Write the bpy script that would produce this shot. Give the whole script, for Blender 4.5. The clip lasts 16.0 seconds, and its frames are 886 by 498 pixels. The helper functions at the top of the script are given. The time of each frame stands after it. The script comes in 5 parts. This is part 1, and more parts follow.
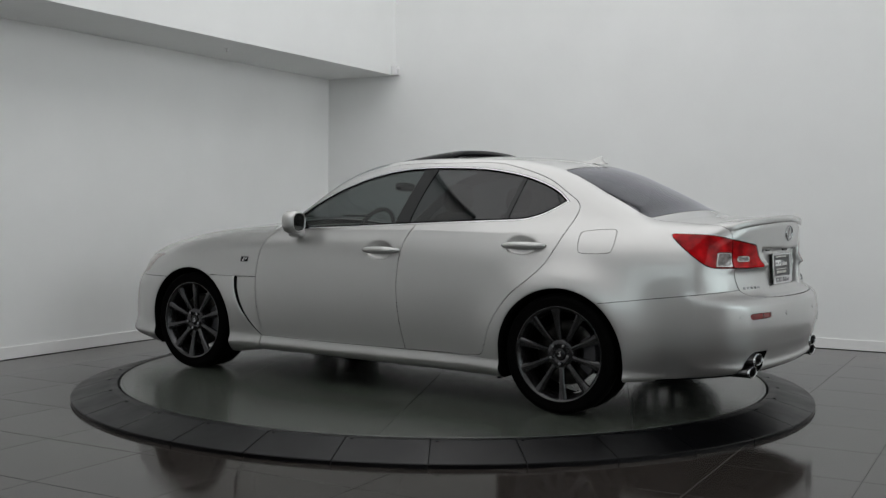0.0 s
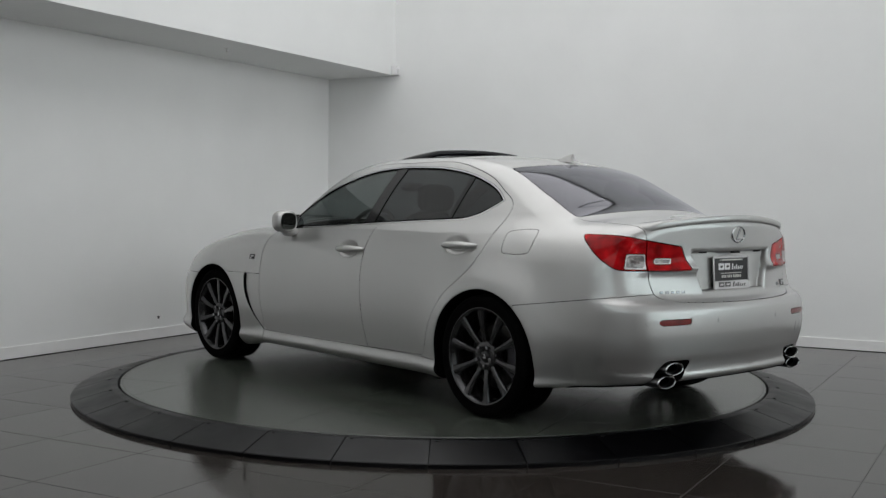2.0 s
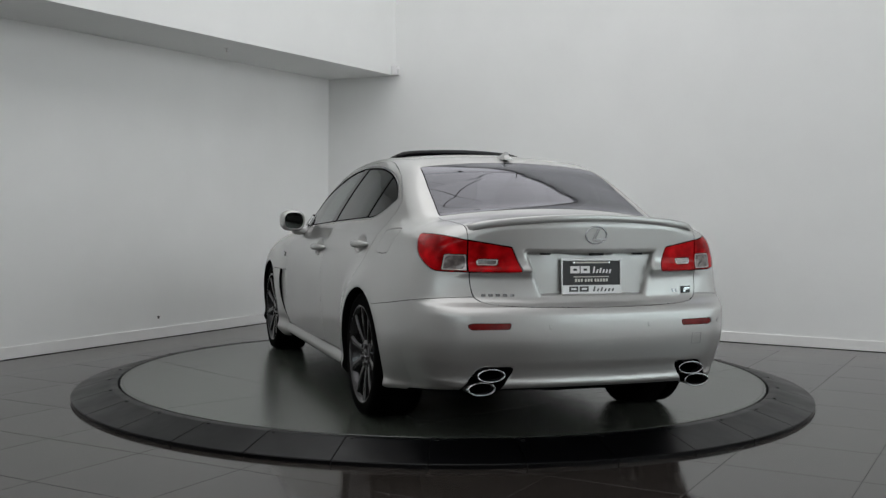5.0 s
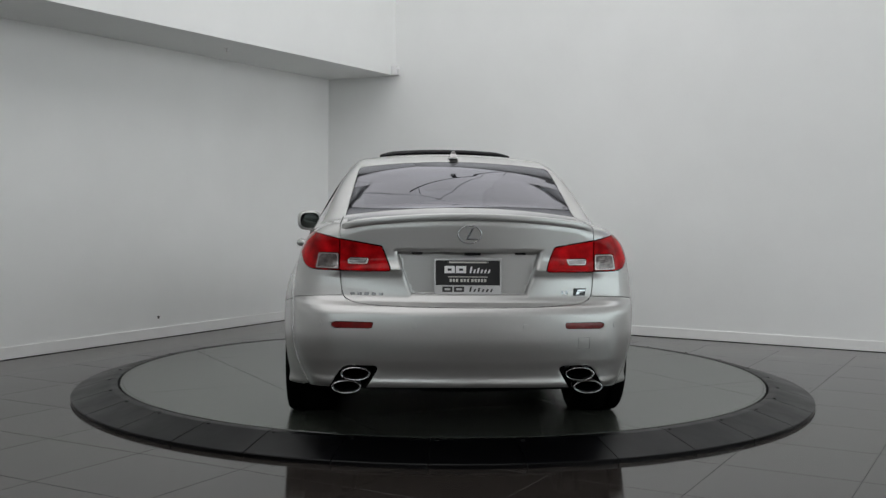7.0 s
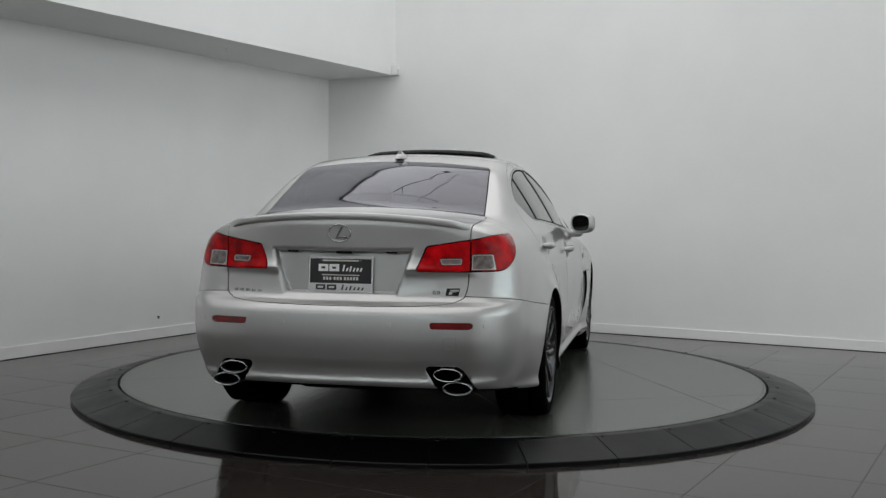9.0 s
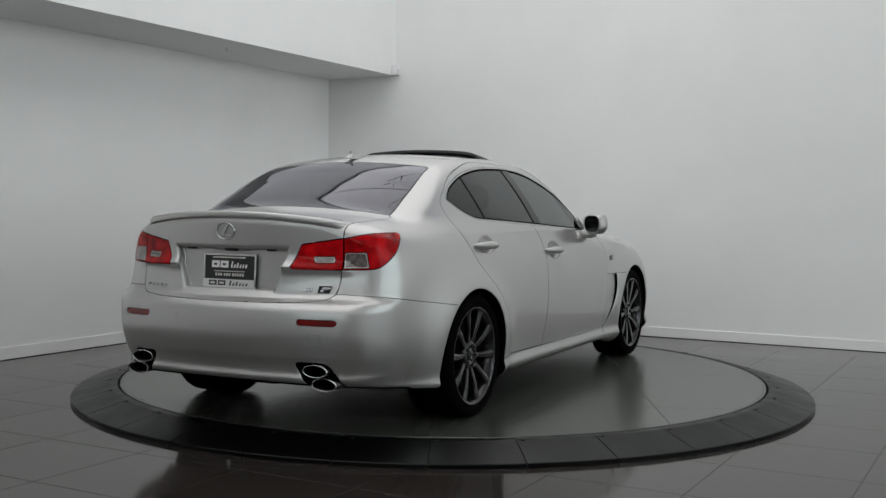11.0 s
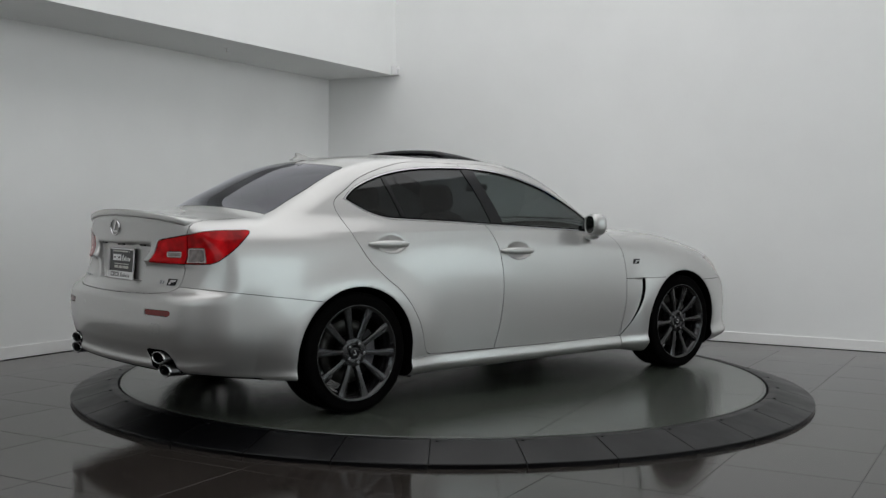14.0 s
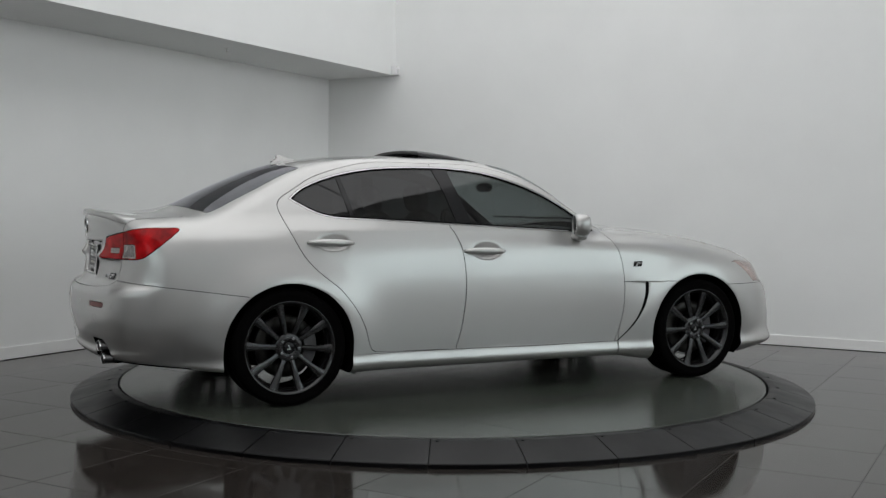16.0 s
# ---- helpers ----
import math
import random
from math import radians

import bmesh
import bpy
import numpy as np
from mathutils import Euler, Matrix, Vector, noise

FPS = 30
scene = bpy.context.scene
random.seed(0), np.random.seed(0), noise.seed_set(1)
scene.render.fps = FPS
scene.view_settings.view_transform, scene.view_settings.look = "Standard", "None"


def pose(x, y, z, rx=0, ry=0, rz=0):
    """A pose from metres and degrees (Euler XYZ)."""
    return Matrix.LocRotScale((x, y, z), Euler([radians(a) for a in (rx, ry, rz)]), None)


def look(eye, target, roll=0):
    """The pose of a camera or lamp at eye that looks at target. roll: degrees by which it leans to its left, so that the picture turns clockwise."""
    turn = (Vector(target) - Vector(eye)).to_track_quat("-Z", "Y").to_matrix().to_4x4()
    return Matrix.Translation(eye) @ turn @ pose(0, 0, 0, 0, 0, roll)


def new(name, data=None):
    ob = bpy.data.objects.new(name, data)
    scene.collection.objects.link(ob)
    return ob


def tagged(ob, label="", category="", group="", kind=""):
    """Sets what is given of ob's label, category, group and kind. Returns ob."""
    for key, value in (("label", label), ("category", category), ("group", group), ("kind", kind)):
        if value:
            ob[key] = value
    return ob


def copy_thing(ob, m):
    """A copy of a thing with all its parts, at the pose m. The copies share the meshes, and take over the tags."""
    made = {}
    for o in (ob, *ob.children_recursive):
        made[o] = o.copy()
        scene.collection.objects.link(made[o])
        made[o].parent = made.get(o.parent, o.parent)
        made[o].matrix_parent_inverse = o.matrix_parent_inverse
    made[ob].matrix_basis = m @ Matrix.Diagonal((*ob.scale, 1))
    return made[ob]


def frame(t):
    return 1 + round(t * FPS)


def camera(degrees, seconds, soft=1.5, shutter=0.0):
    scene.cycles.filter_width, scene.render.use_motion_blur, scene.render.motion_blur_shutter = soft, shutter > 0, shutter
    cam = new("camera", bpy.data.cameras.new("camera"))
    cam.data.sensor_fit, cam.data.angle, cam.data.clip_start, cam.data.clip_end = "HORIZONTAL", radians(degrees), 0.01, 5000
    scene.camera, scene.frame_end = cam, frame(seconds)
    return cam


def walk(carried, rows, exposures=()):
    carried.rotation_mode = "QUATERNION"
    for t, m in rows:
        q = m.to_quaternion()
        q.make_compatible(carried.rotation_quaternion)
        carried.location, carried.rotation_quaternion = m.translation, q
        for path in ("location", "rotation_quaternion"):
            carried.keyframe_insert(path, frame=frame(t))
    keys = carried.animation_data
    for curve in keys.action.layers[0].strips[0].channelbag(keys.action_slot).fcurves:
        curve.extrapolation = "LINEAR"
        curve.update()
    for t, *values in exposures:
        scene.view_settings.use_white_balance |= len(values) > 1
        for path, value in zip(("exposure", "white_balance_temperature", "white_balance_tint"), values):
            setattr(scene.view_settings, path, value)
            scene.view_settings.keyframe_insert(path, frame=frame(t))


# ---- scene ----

# ---------- camera ----------
EYE = Vector((0.0, -7.050, 1.164))
YAW, PITCH = -0.00125, -0.03861
AIM = EYE + 7.0 * Vector((math.sin(YAW) * math.cos(PITCH), math.cos(YAW) * math.cos(PITCH), math.sin(PITCH)))
cam = camera(45.05, 16.0, soft=1.4)
walk(cam, [(0.0, look(EYE, AIM, 0.569)), (16.0, look(EYE, AIM, 0.569))], exposures=[(0.0, 0.0), (16.0, 0.0)])

# ---------- plan ----------
DISC_Z = 0.082          # top of the turntable above the hall floor
DISC_R, LIP_R, RING_R = 2.053, 2.105, 2.335
ROOM = radians(61.2)    # turn of the hall's axes
U = Vector((math.cos(ROOM), math.sin(ROOM), 0))   # towards the end wall
V = Vector((-math.sin(ROOM), math.cos(ROOM), 0))  # towards the long wall
U_END, V_LONG = 3.318, 3.262
U_BACK, V_FAR = -11.0, -8.5
CEIL = 5.0
WIN_U0, WIN_U1, WIN_Z0, WIN_Z1 = -5.4, 2.9, 1.25, 4.6   # glazed side of the hall
FILL_V0, FILL_V1, FILL_Z0, FILL_Z1 = -7.0, 2.2, 2.6, 4.6   # high windows behind the camera, added to light the end wall
SOFFIT_V, SOFFIT_Z = 2.422, 2.525
TURN0, RATE = 146.37, -7.5514   # heading of the car in degrees, degrees a second
AXIS = (1.316, -0.0241)         # the turntable's axis in the car's own plan

# ---------- light ----------
world = bpy.data.worlds.new("world")
scene.world = world
world.use_nodes = True
wn = world.node_tree.nodes
wn["Background"].inputs[0].default_value = (0.75, 0.80, 0.85, 1)
wn["Background"].inputs[1].default_value = 0.3
PANEL_GLOW = 1.18
DAY_GLOW = 2.98


# ---------- materials ----------
def material(name, base, rough=0.5, metal=0.0, coat=0.0, spec=0.5, grain=None, bump=None, rough_var=None, ior=None):
    """A surface with variation at two scales. grain: (scale, amount, coarse scale, coarse amount); bump: (scale, strength, distance)."""
    m = bpy.data.materials.new(name)
    m.use_nodes = True
    nt = m.node_tree
    b = nt.nodes["Principled BSDF"]
    b.inputs["Base Color"].default_value = (*base, 1)
    b.inputs["Roughness"].default_value = rough
    b.inputs["Metallic"].default_value = metal
    b.inputs["Coat Weight"].default_value = coat
    b.inputs["Coat Roughness"].default_value = 0.04
    b.inputs["Specular IOR Level"].default_value = spec
    if ior:
        b.inputs["IOR"].default_value = ior
    tc = nt.nodes.new("ShaderNodeTexCoord")

    def noise_tex(scale, detail=4):
        n = nt.nodes.new("ShaderNodeTexNoise")
        n.inputs["Scale"].default_value = scale
        n.inputs["Detail"].default_value = detail
        nt.links.new(tc.outputs["Object"], n.inputs["Vector"])
        return n

    def ranged(sock, lo, hi):
        r = nt.nodes.new("ShaderNodeMapRange")
        r.inputs["From Min"].default_value, r.inputs["From Max"].default_value = 0.3, 0.7
        r.inputs["To Min"].default_value, r.inputs["To Max"].default_value = lo, hi
        nt.links.new(sock, r.inputs["Value"])
        return r.outputs[0]

    if grain:
        s1, a1, s2, a2 = grain
        f1 = ranged(noise_tex(s1).outputs[0], 1 - a1, 1 + a1)
        f2 = ranged(noise_tex(s2, 6).outputs[0], 1 - a2, 1 + a2)
        mul = nt.nodes.new("ShaderNodeMath")
        mul.operation = "MULTIPLY"
        nt.links.new(f1, mul.inputs[0])
        nt.links.new(f2, mul.inputs[1])
        vm = nt.nodes.new("ShaderNodeVectorMath")
        vm.operation = "SCALE"
        vm.inputs[0].default_value = base
        nt.links.new(mul.outputs[0], vm.inputs["Scale"])
        nt.links.new(vm.outputs[0], b.inputs["Base Color"])
    if rough_var:
        s, amount = rough_var
        nt.links.new(ranged(noise_tex(s, 5).outputs[0], max(0.02, rough - amount), rough + amount), b.inputs["Roughness"])
    if bump:
        s, strength, dist = bump
        bn = nt.nodes.new("ShaderNodeBump")
        bn.inputs["Strength"].default_value = strength
        bn.inputs["Distance"].default_value = dist
        nt.links.new(noise_tex(s, 5).outputs[0], bn.inputs["Height"])
        nt.links.new(bn.outputs[0], b.inputs["Normal"])
    return m


def glow(name, color, strength):
    m = bpy.data.materials.new(name)
    m.use_nodes = True
    b = m.node_tree.nodes["Principled BSDF"]
    b.inputs["Base Color"].default_value = (0.8, 0.8, 0.8, 1)
    b.inputs["Emission Color"].default_value = (*color, 1)
    b.inputs["Emission Strength"].default_value = strength
    return m


def tinted(name, color, f0=0.045, rough=0.0, sheen=(1, 1, 1)):
    """Thin tinted pane: clear film that darkens what is behind it, with a mirror's gloss on top that grows towards grazing."""
    m = bpy.data.materials.new(name)
    m.use_nodes = True
    nt = m.node_tree
    nt.nodes.remove(nt.nodes["Principled BSDF"])
    tr = nt.nodes.new("ShaderNodeBsdfTransparent")
    tr.inputs[0].default_value = (*color, 1)
    gl = nt.nodes.new("ShaderNodeBsdfGlossy")
    gl.inputs["Color"].default_value = (*sheen, 1)
    gl.inputs["Roughness"].default_value = rough
    lw = nt.nodes.new("ShaderNodeLayerWeight")
    lw.inputs[0].default_value = 0.5
    pw = nt.nodes.new("ShaderNodeMath")
    pw.operation = "POWER"
    pw.inputs[1].default_value = 5.0
    ma = nt.nodes.new("ShaderNodeMath")
    ma.operation = "MULTIPLY_ADD"
    ma.inputs[1].default_value, ma.inputs[2].default_value = 1 - f0, f0
    mix = nt.nodes.new("ShaderNodeMixShader")
    nt.links.new(lw.outputs["Facing"], pw.inputs[0])
    nt.links.new(pw.outputs[0], ma.inputs[0])
    nt.links.new(ma.outputs[0], mix.inputs[0])
    nt.links.new(tr.outputs[0], mix.inputs[1])
    nt.links.new(gl.outputs[0], mix.inputs[2])
    nt.links.new(mix.outputs[0], nt.nodes["Material Output"].inputs["Surface"])
    return m


WALL = material("wall paint", (0.80, 0.81, 0.80), 0.6, grain=(2.2, 0.015, 0.5, 0.025), bump=(90, 0.06, 0.002))
# unseen wall behind the camera, made dark so the car's rear reflects less light
WALL_BACK = material("darkened unseen wall", (0.14, 0.14, 0.137), 0.6, grain=(2.2, 0.02, 0.5, 0.03))
SKIRTING = material("skirting paint", (0.82, 0.82, 0.81), 0.4, grain=(8, 0.02, 1.2, 0.03))
CEILING = material("ceiling paint", (0.78, 0.78, 0.77), 0.8, grain=(3, 0.02, 0.6, 0.03))
TILE = material("polished porcelain", (0.025, 0.0215, 0.0192), 0.09, spec=0.38, grain=(5, 0.05, 0.8, 0.07), rough_var=(1.5, 0.04))
GROUT = material("grout", (0.017, 0.0155, 0.0145), 0.6, grain=(30, 0.1, 2, 0.1))
DISC = material("turntable porcelain", (0.044, 0.050, 0.042), 0.22, spec=0.62, grain=(6, 0.05, 0.9, 0.08))
RUBBER = material("ramp rubber", (0.0016, 0.0016, 0.002), 0.34, spec=0.17, grain=(40, 0.15, 3, 0.2), bump=(220, 0.15, 0.001), rough_var=(4, 0.07))
BLACK_GAP = material("dark joint", (0.006, 0.006, 0.006), 0.9)
PLASTIC_W = material("white plastic", (0.78, 0.78, 0.78), 0.35)
LIGHT_GLOW = glow("lamp diffuser", (1.0, 1.0, 1.01), PANEL_GLOW)
DAYLIGHT = glow("daylight", (1.0, 1.0, 1.02), DAY_GLOW)
LIGHT_FRAME = material("lamp frame", (0.6, 0.6, 0.6), 0.4)
BANNER = material("blue sign vinyl", (0.02, 0.14, 0.55), 0.5, grain=(12, 0.04, 1.5, 0.06))
TRACK = material("black track enamel", (0.012, 0.012, 0.013), 0.4, grain=(30, 0.08, 4, 0.1))
STAIN = material("dark scuff", (0.10, 0.10, 0.10), 0.7)

PAINT = material("silver metallic paint", (0.475, 0.473, 0.463), 0.39, metal=0.86, coat=1.0, grain=(900, 0.05, 2.0, 0.015), rough_var=(3, 0.02))
LINING = material("black trim", (0.0022, 0.0022, 0.0022), 0.85, spec=0.03, grain=(20, 0.1, 3, 0.1))
GLOSS_BLACK = material("gloss black trim", (0.008, 0.008, 0.009), 0.14, spec=0.35, grain=(20, 0.05, 3, 0.1))
GLASS_SIDE = tinted("tinted side glass", (0.060, 0.067, 0.069))
GLASS_DOOR = tinted("lightly tinted door glass", (0.20, 0.225, 0.222))
GLASS_REAR = tinted("tinted rear glass", (0.06, 0.06, 0.07), 0.12, sheen=(0.93, 0.93, 1.0))
GLASS_FRONT = tinted("clear windscreen", (0.65, 0.70, 0.70))
CHROME = material("chrome", (0.62, 0.62, 0.63), 0.16, metal=1.0, rough_var=(8, 0.04))
TIP_METAL = material("dark tip chrome", (0.11, 0.11, 0.112), 0.3, metal=1.0, rough_var=(8, 0.08))
DARK_CHROME = material("dark chrome", (0.30, 0.30, 0.31), 0.25, metal=1.0, rough_var=(8, 0.05))
RIM_METAL = material("smoked alloy", (0.054, 0.053, 0.055), 0.22, metal=0.9, coat=0.2, grain=(60, 0.08, 5, 0.08))
TYRE = material("tyre rubber", (0.0018, 0.0018, 0.0018), 0.8, spec=0.02, grain=(50, 0.15, 6, 0.15), bump=(160, 0.2, 0.001))
BRAKE = material("brake disc", (0.035, 0.034, 0.032), 0.35, metal=1.0, grain=(80, 0.1, 8, 0.1))
CALIPER = material("caliper paint", (0.05, 0.05, 0.055), 0.4)


# ---------- building helpers ----------
def part(name, bm, mat, parent=None, label="", smooth=False):
    """Links a bmesh as one mesh object under a thing or a part."""
    me = bpy.data.meshes.new(name)
    bmesh.ops.recalc_face_normals(bm, faces=bm.faces)
    bm.to_mesh(me)
    bm.free()
    if smooth:
        me.shade_smooth()
    me.materials.append(mat)
    ob = new(name, me)
    ob.parent = parent
    return tagged(ob, label)


def raw(name, verts, faces, mat, parent=None, label="", smooth=False):
    me = bpy.data.meshes.new(name)
    me.from_pydata([tuple(v) for v in verts], [], faces)
    if smooth:
        me.shade_smooth()
    me.materials.append(mat)
    ob = new(name, me)
    ob.parent = parent
    return tagged(ob, label)


def empty(name, label, category, group=""):
    return tagged(new(name), label, category, group)


def box_bm(size, m=Matrix(), bevel=0.0, seg=2, bm=None):
    own = bm or bmesh.new()
    r = bmesh.ops.create_cube(own, size=1.0, matrix=m @ Matrix.Diagonal((*size, 1)))
    if bevel:
        es = {e for v in r["verts"] for e in v.link_edges}
        bmesh.ops.bevel(own, geom=list(es), offset=bevel, segments=seg, affect="EDGES", profile=0.6)
    return own


def cyl_bm(r, depth, m=Matrix(), seg=32, bevel=0.0, bm=None, r2=None):
    own = bm or bmesh.new()
    g = bmesh.ops.create_cone(own, cap_ends=True, segments=seg, radius1=r, radius2=r if r2 is None else r2, depth=depth, matrix=m)
    if bevel:
        es = {e for v in g["verts"] for e in v.link_edges if any(len(f.verts) > 4 for f in e.link_faces)}
        bmesh.ops.bevel(own, geom=list(es), offset=bevel, segments=2, affect="EDGES", profile=0.6)
    return own


def prism_bm(outline, depth, m=Matrix(), bevel=0.0, bm=None):
    """A flat outline in the xy plane made depth thick along z from 0."""
    own = bm or bmesh.new()
    vs = [own.verts.new(m @ Vector((x, y, 0))) for x, y in outline]
    f = own.faces.new(vs)
    r = bmesh.ops.extrude_face_region(own, geom=[f])
    top = [v for v in r["geom"] if isinstance(v, bmesh.types.BMVert)]
    d = (m.to_3x3() @ Vector((0, 0, depth)))
    for v in top:
        v.co += d
    if bevel:
        es = {e for v in top for e in v.link_edges if e.other_vert(v) in top}
        bmesh.ops.bevel(own, geom=list(es), offset=bevel, segments=2, affect="EDGES", profile=0.6)
    return own


def lathe(profile, seg=48, start=0.0, sweep=2 * math.pi, axis="z"):
    """Verts and faces of a profile of (radius, height) turned about an axis."""
    n, full = len(profile), abs(sweep - 2 * math.pi) < 1e-6
    steps = seg if full else seg + 1
    vs, fs = [], []
    for i in range(steps):
        a = start + sweep * i / seg
        for r, h in profile:
            c, s = r * math.cos(a), r * math.sin(a)
            vs.append((c, s, h) if axis == "z" else (c, h, s))
    for i in range(seg):
        j = (i + 1) % steps
        for k in range(n - 1):
            fs.append((i * n + k, j * n + k, j * n + k + 1, i * n + k + 1))
    return vs, fs


HALL = Matrix.Rotation(ROOM, 4, "Z")   # hall axes: x along U, y along V


# ---------- hall ----------
def hall_box(name, u0, u1, v0, v1, z0, z1, mat, label, category="wall", bevel=0.0):
    m = HALL @ Matrix.Translation(((u0 + u1) / 2, (v0 + v1) / 2, (z0 + z1) / 2))
    ob = part(name, box_bm((u1 - u0, v1 - v0, z1 - z0), m, bevel), mat)
    return tagged(ob, label, category, kind="structure")


def glazed_wall(name, win_name, across, a0, a1, w0, w1, z0, z1, mat):
    """A wall with a wide opening, its frame and panes, and the daylight behind it."""
    lab = "plain painted unseen wall round wide windows"

    def box(nm, p0, p1, q0, q1):
        if across == "v":
            hall_box(nm, p0, p1, V_FAR - 0.2, V_FAR, q0, q1, mat, lab)
        else:
            hall_box(nm, U_BACK - 0.2, U_BACK, p0, p1, q0, q1, mat, lab)
    box(name, a0, w0, -0.05, CEIL)
    box(name + "_2", w1, a1, -0.05, CEIL)
    box(name + "_3", w0, w1, -0.05, z0)
    box(name + "_4", w0, w1, z1, CEIL)

    def at(s, z, out=0.1):
        if across == "v":
            return HALL @ Matrix.Translation((s, V_FAR - out, z))
        return HALL @ Matrix.Translation((U_BACK - out, s, z)) @ Matrix.Rotation(math.pi / 2, 4, "Z")
    win = tagged(new(win_name), "wide window band with grey metal frames, out of view", "window", kind="structure")
    n = round((w1 - w0) / 1.7)
    step = (w1 - w0) / n
    zm = (z0 + z1) / 2
    for i in range(n + 1):
        part("window_frame", box_bm((0.06, 0.10, z1 - z0 - 0.004), at(w0 + i * step, zm), 0.006, 1), LIGHT_FRAME, win)
    for z in (z0 + 0.03, z1 - 0.03):
        for i in range(n):
            part("window_frame", box_bm((step - 0.062, 0.08, 0.05), at(w0 + (i + 0.5) * step, z), 0.006, 1), LIGHT_FRAME, win)
    for i in range(n):
        p = part("pane", box_bm((step - 0.064, 0.006, z1 - z0 - 0.02), at(w0 + (i + 0.5) * step, zm)), GLASS_FRONT, win)
        p.visible_shadow = False
    bm = bmesh.new()
    bmesh.ops.create_grid(bm, x_segments=1, y_segments=1, size=0.5, matrix=at((w0 + w1) / 2, zm, 1.2) @ Matrix.Rotation(math.pi / 2, 4, "X") @ Matrix.Diagonal((w1 - w0 + 3, 5.5, 1, 1)))
    tagged(part("backdrop", bm, DAYLIGHT), "pale daylight sheet glowing outside the unseen windows", "sky", kind="structure")


def build_hall():
    hall_box("wall_east", U_END, U_END + 0.2, V_FAR - 0.2, V_LONG + 0.2, -0.05, CEIL, WALL, "plain white painted end wall of the hall")
    hall_box("wall_north", U_BACK, U_END, V_LONG, V_LONG + 0.2, -0.05, CEIL, WALL, "plain white painted long wall under a bulkhead")
    # the side behind the camera has a glazed front
    glazed_wall("wall_south", "window_1", "v", U_BACK, U_END, WIN_U0, WIN_U1, WIN_Z0, WIN_Z1, WALL)
    # unseen: glowing high windows added as fill, dark wall to dim reflections
    glazed_wall("wall_west", "fill_window", "u", V_FAR - 0.2, V_LONG + 0.2, FILL_V0, FILL_V1, FILL_Z0, FILL_Z1, WALL_BACK)
    hall_box("bulkhead", U_BACK, U_END - 0.002, SOFFIT_V, V_LONG - 0.002, SOFFIT_Z, CEIL - 0.002, WALL, "white bulkhead over the long wall, lit from above")
    hall_box("ceiling", U_BACK - 0.2, U_END + 0.2, V_FAR - 0.2, V_LONG + 0.2, CEIL, CEIL + 0.2, CEILING, "plain white ceiling with light panels", "ceiling")
    # skirting with a rounded top edge
    hall_box("baseboard_north", U_BACK, U_END - 0.012, V_LONG - 0.012, V_LONG - 0.001, 0.004, 0.096, SKIRTING, "white painted skirting board along the long wall", "baseboard", 0.004)
    hall_box("baseboard_east", U_END - 0.012, U_END - 0.001, V_FAR, V_LONG - 0.014, 0.004, 0.092, SKIRTING, "white painted skirting board along the end wall", "baseboard", 0.004)
    # dark shadow joint under the boards
    hall_box("trim_north", U_BACK, U_END - 0.013, V_LONG - 0.009, V_LONG - 0.001, 0.0, 0.004, BLACK_GAP, "dark joint under the skirting board", "trim")
    hall_box("trim_east", U_END - 0.009, U_END - 0.001, V_FAR, V_LONG - 0.014, 0.0, 0.004, BLACK_GAP, "dark joint under the skirting board", "trim")


def ceiling_light(u, v, lu, lv, first=[None]):
    m = HALL @ Matrix.Translation((u, v, CEIL - 0.06))
    if first[0]:
        return copy_thing(first[0], m)
    ob = empty("ceiling_light", "large flat white ceiling light panel in a grey frame", "ceiling light", "light panels of the hall")
    ob.matrix_basis = m
    bm = bmesh.new()
    for s in (-1, 1):
        box_bm((lu + 0.016, 0.008, 0.05), Matrix.Translation((0, s * (lv + 0.008) / 2, 0.034)), bm=bm)
        box_bm((0.008, lv, 0.05), Matrix.Translation((s * (lu + 0.008) / 2, 0, 0.034)), bm=bm)
    part("frame", bm, LIGHT_FRAME, ob)
    part("diffuser", box_bm((lu - 0.004, lv - 0.004, 0.02), Matrix.Translation((0, 0, 0.02))), LIGHT_GLOW, ob, "glowing white diffuser")
    first[0] = ob
    return ob


def build_lights():
    for i in range(4):
        for j in range(3):
            ceiling_light(1.98 - 2.320 * i, 1.46 - 1.720 * j, 2.3, 1.7)


